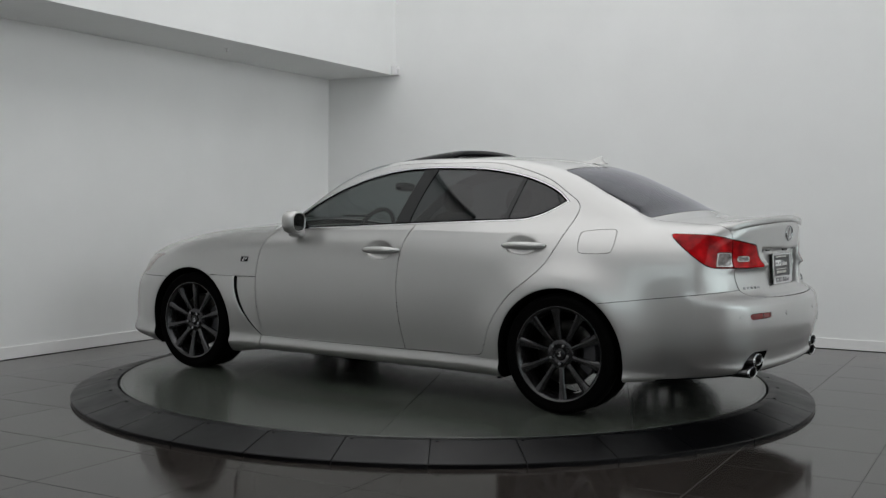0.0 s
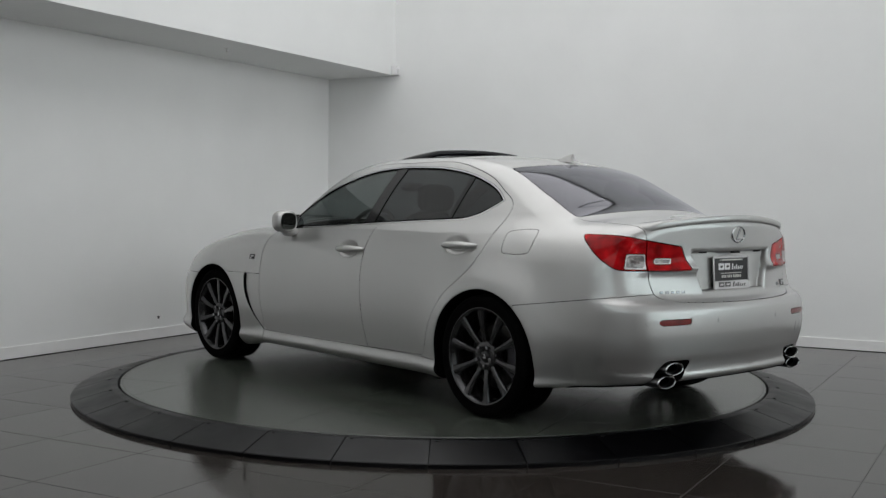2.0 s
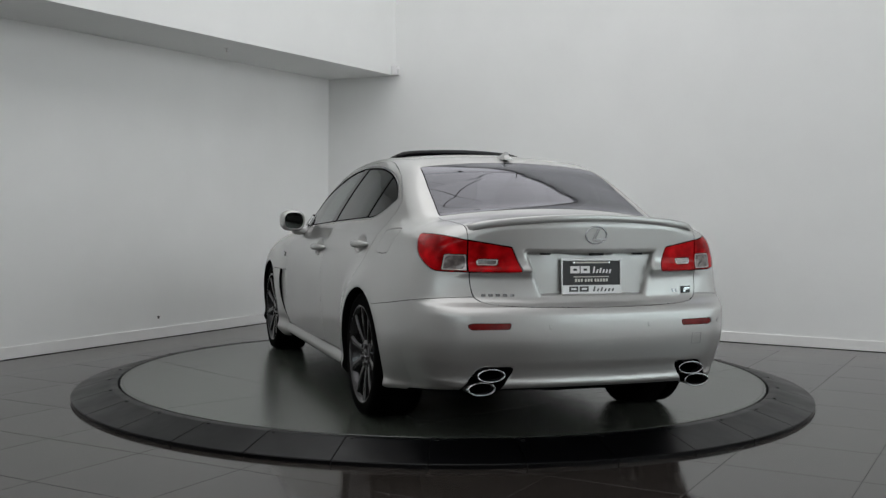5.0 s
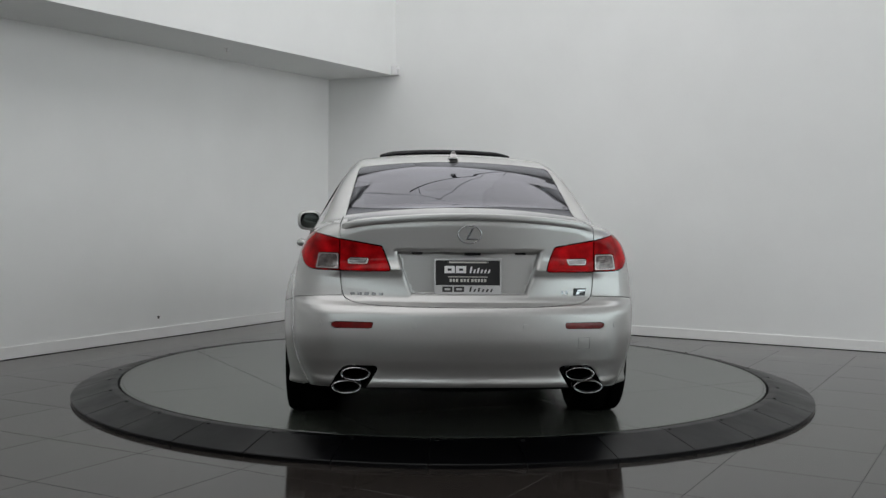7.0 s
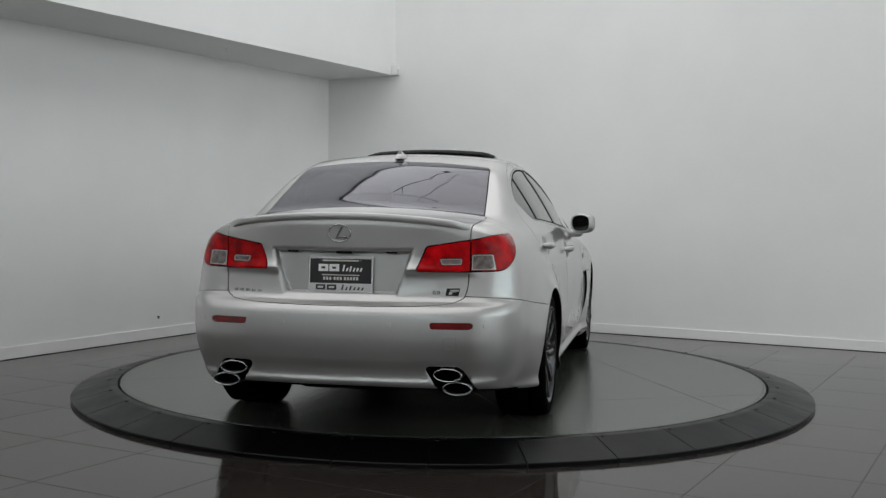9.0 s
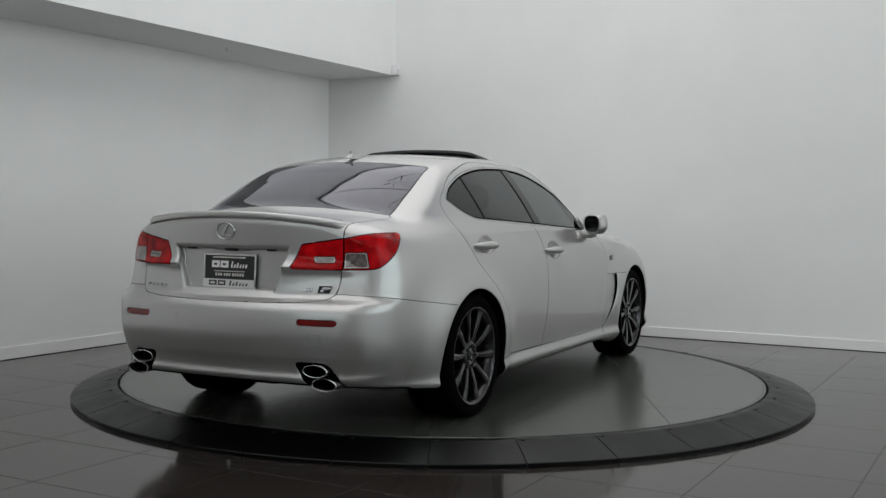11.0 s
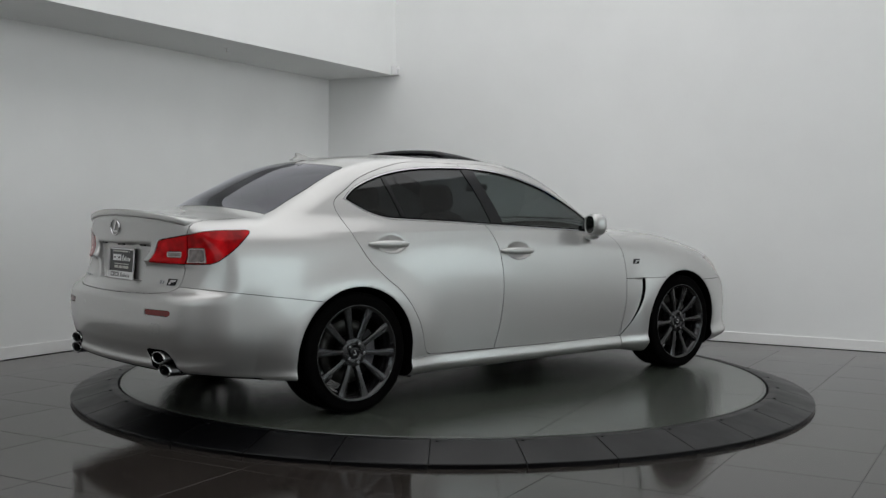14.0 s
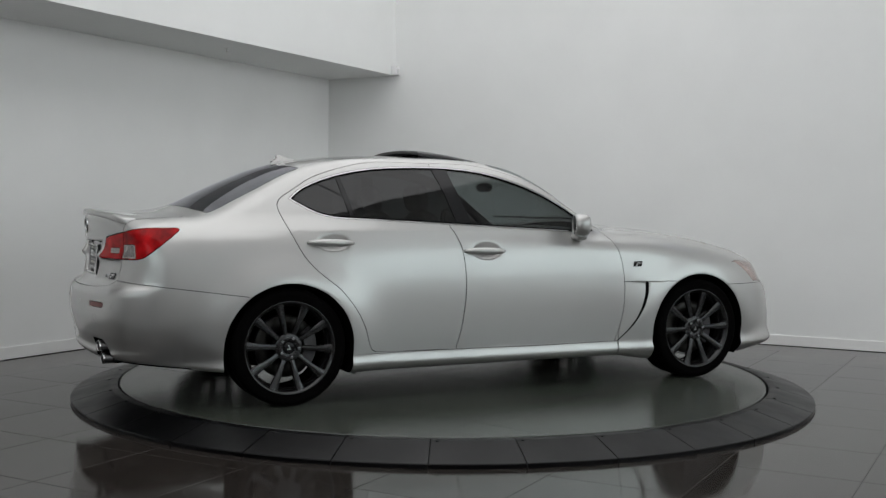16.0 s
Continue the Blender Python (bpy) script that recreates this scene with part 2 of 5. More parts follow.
def build_floor():
    # hall floor: a dark grout bed with a real hole-free sheet below and separate tiles above
    g = hall_box("floor", U_BACK, U_END, V_FAR, V_LONG, -0.05, -0.003, GROUT, "grey polished porcelain tile floor with thin dark joints", "floor")
    t, joint = 0.605, 0.0022
    u0, v0 = -2.513, -2.178
    near, rest = [], bmesh.new()
    iu0, iu1 = math.floor((U_BACK - u0) / t), math.ceil((U_END - u0) / t)
    iv0, iv1 = math.floor((V_FAR - v0) / t), math.ceil((V_LONG - v0) / t)
    me = bpy.data.meshes.new("tile")
    bm = box_bm((t - joint, t - joint, 0.006), Matrix.Translation((0, 0, -0.003)))
    es = [e for e in bm.edges if all(v.co.z > -0.001 for v in e.verts)]
    bmesh.ops.bevel(bm, geom=es, offset=0.001, segments=1, affect="EDGES")
    bm.to_mesh(me)
    bm.free()
    me.materials.append(TILE)
    verts, faces = [], []
    for i in range(iu0, iu1):
        for j in range(iv0, iv1):
            a, b = max(u0 + i * t, U_BACK), min(u0 + (i + 1) * t, U_END)
            c, d = max(v0 + j * t, V_FAR), min(v0 + (j + 1) * t, V_LONG)
            if b - a < 0.02 or d - c < 0.02:
                continue
            whole = b - a > t - 1e-4 and d - c > t - 1e-4
            ctr = U * (a + b) / 2 + V * (c + d) / 2
            if whole and ctr.y > -4.2 and abs(ctr.x) < 4.5 and ctr.length < 6:
                near.append(ctr)
            else:
                k = len(verts)
                q = joint / 2
                for uu, vv in ((a + q, c + q), (b - q, c + q), (b - q, d - q), (a + q, d - q)):
                    p = U * uu + V * vv
                    verts.append((p.x, p.y, 0.0))
                faces.append((k, k + 1, k + 2, k + 3))
    raw("tile_field", verts, faces, TILE, g)["kind"] = "stuff"
    for ctr in near:
        ob = new("tile", me)
        ob.parent = g
        ob.matrix_basis = Matrix.Translation(ctr) @ Matrix.Rotation(ROOM, 4, "Z")


def build_turntable():
    # fixed rubber ramp: thirty-three segments with a flat inner lip
    ramp = tagged(new("turntable_ramp"), "black rubber ramp ring in segments round the turntable", "ramp")
    n, step = 33, 2 * math.pi / 33
    a0 = radians(-69.7)
    z_out = DISC_Z - 0.060
    gap = 0.0028
    prof = [(DISC_R + 0.012, 0.0), (DISC_R + 0.012, DISC_Z - 0.003), (DISC_R + 0.015, DISC_Z), (LIP_R, DISC_Z), (LIP_R + 0.01, DISC_Z - 0.001), (RING_R - 0.004, z_out + 0.001), (RING_R, z_out - 0.003), (RING_R, 0.0)]
    seg = 5
    half = step / 2 - gap / RING_R
    vs, fs = [], []
    for i in range(seg + 1):
        a = -half + 2 * half * i / seg
        for r, z in prof:
            vs.append((r * math.cos(a), r * math.sin(a), z))
    k = len(prof)
    for i in range(seg):
        for j in range(k - 1):
            fs.append((i * k + j, i * k + j + 1, (i + 1) * k + j + 1, (i + 1) * k + j))
    fs.append(tuple(range(k)))
    fs.append(tuple(reversed(range(seg * k, seg * k + k))))
    me = bpy.data.meshes.new("ramp_segment")
    me.from_pydata(vs, [], fs)
    me.materials.append(RUBBER)
    bolt = bpy.data.meshes.new("bolt")
    bm = cyl_bm(0.009, 0.004, seg=12)
    bm.to_mesh(bolt)
    bm.free()
    bolt.materials.append(BLACK_GAP)
    for i in range(n):
        a = a0 + step * (i + 0.5)
        ob = new("ramp_segment", me)
        ob.parent = ramp
        ob.matrix_basis = Matrix.Rotation(a, 4, "Z")
        b = new("bolt", bolt)
        b.parent = ob
        b.matrix_basis = Matrix.Translation(((LIP_R + 0.014) * math.cos(-half + 0.014), (LIP_R + 0.014) * math.sin(-half + 0.014), DISC_Z - 0.0015))
    v2, f2 = lathe([(DISC_R - 0.02, 0.001), (RING_R - 0.012, 0.001), (RING_R - 0.012, 0.012), (LIP_R + 0.01, DISC_Z - 0.014), (DISC_R + 0.0128, DISC_Z - 0.014)], 96)
    raw("ramp_core", v2, f2, BLACK_GAP, ramp, "dark base under the ramp segments")
    # turning disc, tiled like a floor
    disc = tagged(new("turntable_disc"), "round grey-green tiled turntable platform under a silver sedan", "turntable")
    v3, f3 = lathe([(0.0001, 0.001), (DISC_R - 0.03, 0.001), (DISC_R, 0.02), (DISC_R, DISC_Z - 0.004), (DISC_R - 0.003, DISC_Z - 0.0022), (0.0001, DISC_Z - 0.0022)], 128)
    raw("platform", v3, f3, GROUT, disc)
    v4, f4 = lathe([(DISC_R - 0.016, DISC_Z - 0.002), (DISC_R - 0.016, DISC_Z), (DISC_R - 0.003, DISC_Z), (DISC_R, DISC_Z - 0.003)], 128)
    raw("edge_band", v4, f4, DISC, disc, "pale metal edge band")
    t, j = 1.2, 0.0018
    for a in range(-2, 2):
        for b in range(-2, 2):
            bm = bmesh.new()
            bmesh.ops.create_circle(bm, cap_ends=True, segments=160, radius=DISC_R - 0.018)
            for co, no in (((a * t + j, 0, 0), (-1, 0, 0)), (((a + 1) * t - j, 0, 0), (1, 0, 0)), ((0, b * t + j, 0), (0, -1, 0)), ((0, (b + 1) * t - j, 0), (0, 1, 0))):
                bmesh.ops.bisect_plane(bm, geom=bm.verts[:] + bm.edges[:] + bm.faces[:], plane_co=co, plane_no=no, clear_outer=True)
            if not bm.faces:
                bm.free()
                continue
            r = bmesh.ops.extrude_face_region(bm, geom=bm.faces[:])
            for v in r["geom"]:
                if isinstance(v, bmesh.types.BMVert):
                    v.co.z += 0.002
            bmesh.ops.translate(bm, verts=bm.verts, vec=(0, 0, DISC_Z - 0.002))
            part("tile", bm, DISC, disc)
    return disc


def build_small_things():
    # small white box on the bulkhead's lower edge in the corner
    m = HALL @ Matrix.Translation((U_END - 0.05, SOFFIT_V - 0.031, SOFFIT_Z + 0.045))
    s = empty("alarm_sensor", "small white plastic sensor box on the bulkhead edge", "sensor")
    s.matrix_basis = m
    part("housing", box_bm((0.085, 0.058, 0.095), Matrix(), 0.012, 3), PLASTIC_W, s)
    part("lens", box_bm((0.05, 0.008, 0.05), Matrix.Translation((0, -0.031, -0.01)), 0.003), LIGHT_FRAME, s, "frosted grey lens")
    # small sprinkler under the soffit
    m = HALL @ Matrix.Translation((1.05, (SOFFIT_V + V_LONG) / 2 - 0.1, SOFFIT_Z))
    sp = empty("sprinkler", "small white ceiling sprinkler head under the bulkhead", "sprinkler")
    sp.matrix_basis = m
    part("escutcheon", cyl_bm(0.022, 0.006, Matrix.Translation((0, 0, -0.003)), 20), PLASTIC_W, sp)
    part("deflector", cyl_bm(0.011, 0.03, Matrix.Translation((0, 0, -0.02)), 16), PLASTIC_W, sp)
    # blue hanging sign high on the end wall, seen only in the car's glass
    m = HALL @ Matrix.Translation((U_END - 0.02, -2.80, 4.20))
    sign = empty("wall_sign", "plain blue vinyl sign high on the white wall", "sign")
    sign.matrix_basis = m
    part("panel", box_bm((0.016, 0.95, 0.40), Matrix(), 0.003), BANNER, sign)
    for y in (-0.40, 0.40):
        part("bracket", box_bm((0.03, 0.03, 0.10), Matrix.Translation((0.003, y, 0.22)), 0.003), LIGHT_FRAME, sign)
    # black lighting track under the ceiling, with its spotlight
    for (u0, v0), (u1, v1), spots in (((0.75, 1.16), (2.95, 0.20), (0.42,)),):
        a, b = Vector((u0, v0, 4.62)), Vector((u1, v1, 4.62))
        d = b - a
        m = HALL @ Matrix.Translation((a + b) / 2) @ Matrix.Rotation(math.atan2(d.y, d.x), 4, "Z")
        tr = empty("track_light", "thin black lighting track with a black spotlight, hung under the ceiling", "track light")
        tr.matrix_basis = m
        part("rail", box_bm((d.length, 0.018, 0.018), Matrix(), 0.003), TRACK, tr)
        for q in (-0.42, 0.42):
            part("stem", cyl_bm(0.006, CEIL - 4.636, Matrix.Translation((q * d.length, 0, 0.0155 + (CEIL - 4.636) / 2)), 10), TRACK, tr)
        for q in spots:
            px = (q - 0.5) * d.length
            h = Matrix.Translation((px, 0.0, -0.12)) @ Matrix.Rotation(radians(35), 4, "X")
            part("bracket", cyl_bm(0.008, 0.07, Matrix.Translation((px, 0, -0.048)), 10), TRACK, tr)
            can = part("spotlight", cyl_bm(0.050, 0.15, h, 24, 0.006, r2=0.038), TRACK, tr, "black spotlight can")
            part("lens", cyl_bm(0.040, 0.004, h @ Matrix.Translation((0, 0, -0.0765)), 24), LIGHT_FRAME, can, "pale frosted lens")
    # scuff on the long wall
    p = Vector((-2.4916, 2.2404, 0.183))
    vv = p.dot(V)
    uu = p.dot(U)
    m = HALL @ Matrix.Translation((uu, V_LONG - 0.0022, p.z)) @ Matrix.Rotation(math.pi / 2, 4, "X")
    out = [(0.013 * math.cos(a) * (1 + 0.25 * math.sin(3 * a)), 0.018 * math.sin(a) * (1 + 0.2 * math.cos(2 * a))) for a in [i * math.pi / 8 for i in range(16)]]
    tagged(part("wall_scuff", prism_bm(out, 0.002, m), STAIN), "small dark chip in the white wall paint", "chip")


build_hall()
build_lights()
build_floor()
disc = build_turntable()
build_small_things()


# ---------- the car's body: one smooth solid, cut into panels ----------
def curve(pts):
    """A smooth curve through a few points (monotone cubic)."""
    x = np.array([p[0] for p in pts], float)
    y = np.array([p[1] for p in pts], float)
    h, d = np.diff(x), np.diff(y) / np.diff(x)
    m = np.zeros_like(x)
    m[0], m[-1] = d[0], d[-1]
    for i in range(1, len(x) - 1):
        if d[i - 1] * d[i] > 0:
            w1, w2 = 2 * h[i] + h[i - 1], h[i] + 2 * h[i - 1]
            m[i] = (w1 + w2) / (w1 / d[i - 1] + w2 / d[i])

    def at(v):
        v = np.asarray(v, float)
        q = np.clip(v, x[0], x[-1])
        i = np.clip(np.searchsorted(x, q, side="right") - 1, 0, len(x) - 2)
        t = (q - x[i]) / h[i]
        a = (2 * t ** 3 - 3 * t ** 2 + 1) * y[i] + (t ** 3 - 2 * t ** 2 + t) * h[i] * m[i] + (-2 * t ** 3 + 3 * t ** 2) * y[i + 1] + (t ** 3 - t ** 2) * h[i] * m[i + 1]
        return a + np.where(v < x[0], (v - x[0]) * m[0], 0) + np.where(v > x[-1], (v - x[-1]) * m[-1], 0)
    return at


def smax(a, b, k):
    h = np.clip(k - np.abs(a - b), 0, None) / k
    return np.maximum(a, b) + h * h * k * 0.25


def smin(a, b, k):
    return -smax(-a, -b, k)


WB, WHEEL_Z = 2.730, 0.319
ARCH_R, ARCH_F = 0.352, 0.358
c_width = curve([(-1.05, 0.735), (-0.85, 0.775), (-0.57, 0.818), (0.0, 0.846), (0.5, 0.856), (1.0, 0.862), (1.6, 0.866), (2.2, 0.872), (2.73, 0.862), (3.1, 0.848), (3.3, 0.818), (3.6, 0.74)])


def c_side(z):
    """How far the flank lies inside its widest line: a plain bow with a soft roll at the sill and the shoulder."""
    up = np.clip(z - 0.58, 0, None)
    top = np.clip(z - 0.74, 0, None)
    low = np.clip(0.58 - z, 0, None)
    sill = np.clip(0.190 - z, 0, None)
    return -0.36 * up ** 2 - 3.0 * top ** 3 - 0.22 * low ** 2 + 0.020 * np.exp(-((z - 0.208) / 0.034) ** 2) - 8.0 * sill ** 2


c_deck = curve([(-1.05, 1.022), (-0.9, 1.038), (-0.66, 1.050), (-0.45, 1.070), (0.0, 1.095), (0.3, 1.105), (1.0, 1.075), (1.8, 1.035), (2.15, 1.005), (2.4, 0.985), (2.6, 0.966), (2.9, 0.930), (3.24, 0.872), (3.45, 0.820), (3.6, 0.760), (3.72, 0.65)])
c_rear = curve([(0.15, -0.88), (0.22, -0.935), (0.262, -0.970), (0.296, -0.984), (0.318, -0.979), (0.345, -0.984), (0.40, -1.002), (0.50, -1.020), (0.60, -1.013), (0.636, -0.992), (0.660, -0.954), (0.685, -0.940), (0.76, -0.934), (0.85, -0.933), (0.95, -0.936), (1.08, -0.942)])
c_front = curve([(0.12, 3.60), (0.2, 3.675), (0.35, 3.67), (0.5, 3.645), (0.62, 3.60), (0.72, 3.55), (0.85, 3.40)])
c_belly = curve([(-1.05, 0.272), (-0.9, 0.258), (-0.42, 0.205), (0.42, 0.160), (2.1, 0.168), (2.4, 0.135), (3.08, 0.142), (3.4, 0.18), (3.7, 0.22)])
c_roof = curve([(-0.75, 0.93), (-0.60, 1.012), (-0.46, 1.080), (-0.3, 1.161), (-0.1, 1.252), (0.05, 1.310), (0.2, 1.350), (0.4, 1.382), (0.7, 1.402), (1.0, 1.406), (1.25, 1.398), (1.45, 1.378), (1.58, 1.352), (1.785, 1.274), (1.99, 1.152), (2.165, 1.044), (2.3, 0.968), (2.5, 0.84)])
c_green = curve([(-0.7, -0.17), (-0.4, -0.105), (-0.1, -0.058), (0.2, -0.028), (0.6, -0.004), (1.0, 0.0), (1.5, -0.006), (1.9, -0.03), (2.3, -0.08)])


HANDLES = ((1.195, 0.829), (0.252, 0.881))
c_vent = curve([(0.20, 2.05), (0.26, 2.125), (0.344, 2.215), (0.42, 2.268), (0.50, 2.306), (0.583, 2.326), (0.64, 2.328)])


def exhaust_line(z):
    return 0.522 - 0.60 * (z - 0.305)


def side_width(x, z):
    w = c_width(x) + c_side(z)
    for ax, k in ((0.0, 0.047), (WB, 0.040)):
        r = np.hypot(x - ax, z - WHEEL_Z)
        w = w + k * np.exp(-((r - 0.35) / 0.15) ** 2) * (1 / (1 + np.exp((z - 0.80) / 0.05)))
    w = w - 0.85 * np.clip(0.50 - z, 0, None) ** 2 * np.clip((-0.30 - x) / 0.25, 0, 1)
    # the panel between door and front wheel sinks towards the air outlet
    e = c_vent(z)
    lower = np.clip((0.634 - z) / 0.010, 0, 1) * np.clip((z - 0.31) / 0.16, 0, 1)
    sunk = np.clip((x - (e - 0.13)) / 0.13, 0, 1) ** 1.4 * np.clip((e - x) / 0.007, 0, 1)
    w = w - 0.012 * sunk * lower + 0.006 * np.clip((x - e) / 0.007, 0, 1) * np.clip((e + 0.18 - x) / 0.15, 0, 1) * lower
    # the front bumper's corner flares out at its lower lip
    w = w + (0.010 + 0.016 * np.exp(-((z - 0.22) / 0.05) ** 2)) * np.clip((x - 3.05) / 0.25, 0, 1) * np.clip((0.66 - z) / 0.1, 0, 1)
    return w


def field(p):
    x, ys, z = p[..., 0], p[..., 1], p[..., 2]
    y = np.sqrt(ys * ys + 1e-6)
    # lower body
    fs = y - side_width(x, z)
    fr = (c_rear(z) + 0.185 * y ** 2 + 0.125 / (1 + np.exp((0.70 - z) / 0.045)) * smin(y, 0.58, 0.10) ** 2 + 0.02 * (y / 0.7) ** 6 - x) * 0.95
    deck = c_deck(x) - (0.155 - 0.045 / (1 + np.exp((x + 0.48) / 0.06))) * y ** 2 - 0.05 * np.exp(-((x - 3.3) / 0.35) ** 2) * (y / 0.8) ** 2
    deck = deck + 0.018 * np.exp(-((y - 0.62) / 0.11) ** 2) / (1 + np.exp((2.35 - x) / 0.12))
    ft = (z - deck) * 0.95
    ff = (x - c_front(z) + 0.024 + (0.315 - 0.085 / (1 + np.exp((z - 0.60) / 0.02))) * y ** 2 + 0.033 * (y / 0.8) ** 6 - 0.018 * np.exp(-((z - 0.22) / 0.05) ** 2)) * 0.8
    # rear corner: sharper up at the lamps, rounder at the bumper
    kr = 0.10 + 0.07 / (1 + np.exp((z - 0.64) / 0.06))
    low = smax(fs, fr, kr)
    low = smax(low, ff, 0.22)
    # crisper edge of the trunk lid under the spoiler
    kt = 0.085 - 0.05 / (1 + np.exp((x + 0.80) / 0.03)) / (1 + np.exp((y - 0.56) / 0.03))
    low = smax(low, ft, kt)
    low = smax(low, (c_belly(x) - z), 0.03)
    # cabin
    h = np.clip(z - 0.95, 0, None)
    fg = (y - (0.795 + c_green(x) - 0.47 * h - 0.32 * h * h)) * 0.88
    xx = np.where(x > 1.0, x + 0.30 * y ** 2 * np.clip((x - 1.0) / 0.7, 0, 1), x - 0.28 * y ** 2 * np.clip((0.4 - x) / 0.5, 0, 1))
    fz = (z - c_roof(xx) + 0.125 * y ** 2) * 0.92
    cab = smax(fg, fz, 0.05)
    cab = smax(cab, 0.80 - z, 0.02)
    f = smin(low, cab, 0.045)
    # number plate recess
    wy = 0.262 + (z - 0.70) * 0.34
    rec = np.maximum(np.maximum(y - wy, np.abs(z - 0.786) - 0.093), x + 0.893 - 0.06 * (z - 0.69) - 0.15 * y ** 2)
    f = smax(f, -rec, 0.022)
    # recesses for the paired exhaust outlets
    ex = smax(np.abs(y - exhaust_line(z)) - 0.078, np.abs(z - 0.300) - 0.068, 0.035)
    f = smax(f, -smax(ex, x + 0.84, 0.02), 0.012)
    # finger cups behind the door handles
    for hx, hz in HANDLES:
        w = side_width(np.float64(hx), np.float64(hz))
        q = np.sqrt(((x - hx - 0.012) / 0.092) ** 2 + ((z - hz - 0.008) / 0.057) ** 2 + ((y - w) / 0.028) ** 2)
        f = smax(f, -(q - 1) * 0.028, 0.006)
    # wheel arches
    for ax, r in ((0.0, ARCH_R), (WB, ARCH_F)):
        q = np.hypot(x - ax, (z - WHEEL_Z) * np.where(z < WHEEL_Z, 0.55, 1.03)) - r
        q = smax(q, 0.52 - y, 0.05)
        f = smax(f, -q, 0.010)
    return f


def gradient(p, e=0.0015):
    g = np.empty_like(p)
    for k in range(3):
        d = np.zeros(3)
        d[k] = e
        g[:, k] = (field(p + d) - field(p - d)) / (2 * e)
    return g


def settle(p, rounds=3, limit=0.012):
    for _ in range(rounds):
        g = gradient(p)
        s = -(field(p) / np.maximum((g * g).sum(1), 0.05))[:, None] * g
        n = np.linalg.norm(s, axis=1, keepdims=True)
        p = p + s * np.minimum(1, limit / np.maximum(n, 1e-9))
    return p


def normals(p):
    g = gradient(p)
    return g / np.maximum(np.linalg.norm(g, axis=1, keepdims=True), 1e-9)


def solid_surface(h):
    """Surface nets over the field: vertices on the surface, and triangles."""
    xs = np.arange(-1.10, 3.72, h)
    ny = math.ceil(0.95 / h)
    ys = (np.arange(-ny, ny) + 0.5) * h
    zs = np.arange(0.08, 1.46, h)
    F = np.empty((len(xs), len(ys), len(zs)), np.float32)
    half = len(ys) // 2
    for i in range(0, len(xs), 32):
        g = np.stack(np.meshgrid(xs[i:i + 32], ys[half:], zs, indexing="ij"), -1)
        F[i:i + 32, half:] = field(g)
    F[:, :half] = F[:, half:][:, ::-1]
    S = F < 0
    C = [S[a:a + len(xs) - 1 + (0), b:b + len(ys) - 1, c:c + len(zs) - 1] for a in (0, 1) for b in (0, 1) for c in (0, 1)]
    cnt = sum(c.astype(np.int8) for c in C)
    act = (cnt > 0) & (cnt < 8)
    idx = -np.ones(act.shape, np.int64)
    cells = np.argwhere(act)
    idx[act] = np.arange(len(cells))
    o = np.array([xs[0], ys[0], zs[0]])
    acc, num = np.zeros((len(cells), 3)), np.zeros(len(cells))
    cor = {(a, b, c): F[cells[:, 0] + a, cells[:, 1] + b, cells[:, 2] + c] for a in (0, 1) for b in (0, 1) for c in (0, 1)}
    for k in range(3):
        for a in (0, 1):
            for b in (0, 1):
                p0 = [a, b]
                p0.insert(k, 0)
                p1 = list(p0)
                p1[k] = 1
                f0, f1 = cor[tuple(p0)], cor[tuple(p1)]
                cross = (f0 < 0) != (f1 < 0)
                t = np.where(cross, f0 / np.where(cross, f0 - f1, 1), 0)
                q = np.array(p0, float)[None].repeat(len(cells), 0)
                q[:, k] = t
                acc += q * cross[:, None]
                num += cross
    P = o + h * (cells + acc / num[:, None])
    quads = []
    for k in range(3):
        s0 = [slice(None)] * 3
        s1 = [slice(None)] * 3
        s0[k], s1[k] = slice(0, -1), slice(1, None)
        A, B = S[tuple(s0)], S[tuple(s1)]
        e = np.argwhere(A != B)
        d1, d2 = (k + 1) % 3, (k + 2) % 3
        e = e[(e[:, d1] > 0) & (e[:, d2] > 0) & (e[:, d1] < idx.shape[d1]) & (e[:, d2] < idx.shape[d2])]
        inside = A[e[:, 0], e[:, 1], e[:, 2]]
        q = []
        for u, v in ((0, 0), (-1, 0), (-1, -1), (0, -1)):
            c = e.copy()
            c[:, d1] += u
            c[:, d2] += v
            q.append(idx[c[:, 0], c[:, 1], c[:, 2]])
        q = np.stack(q, 1)
        q[~inside] = q[~inside][:, ::-1]
        quads.append(q[(q >= 0).all(1)])
    Q = np.concatenate(quads)
    P = settle(P)
    T = np.concatenate([Q[:, [0, 1, 2]], Q[:, [0, 2, 3]]])
    return P, T


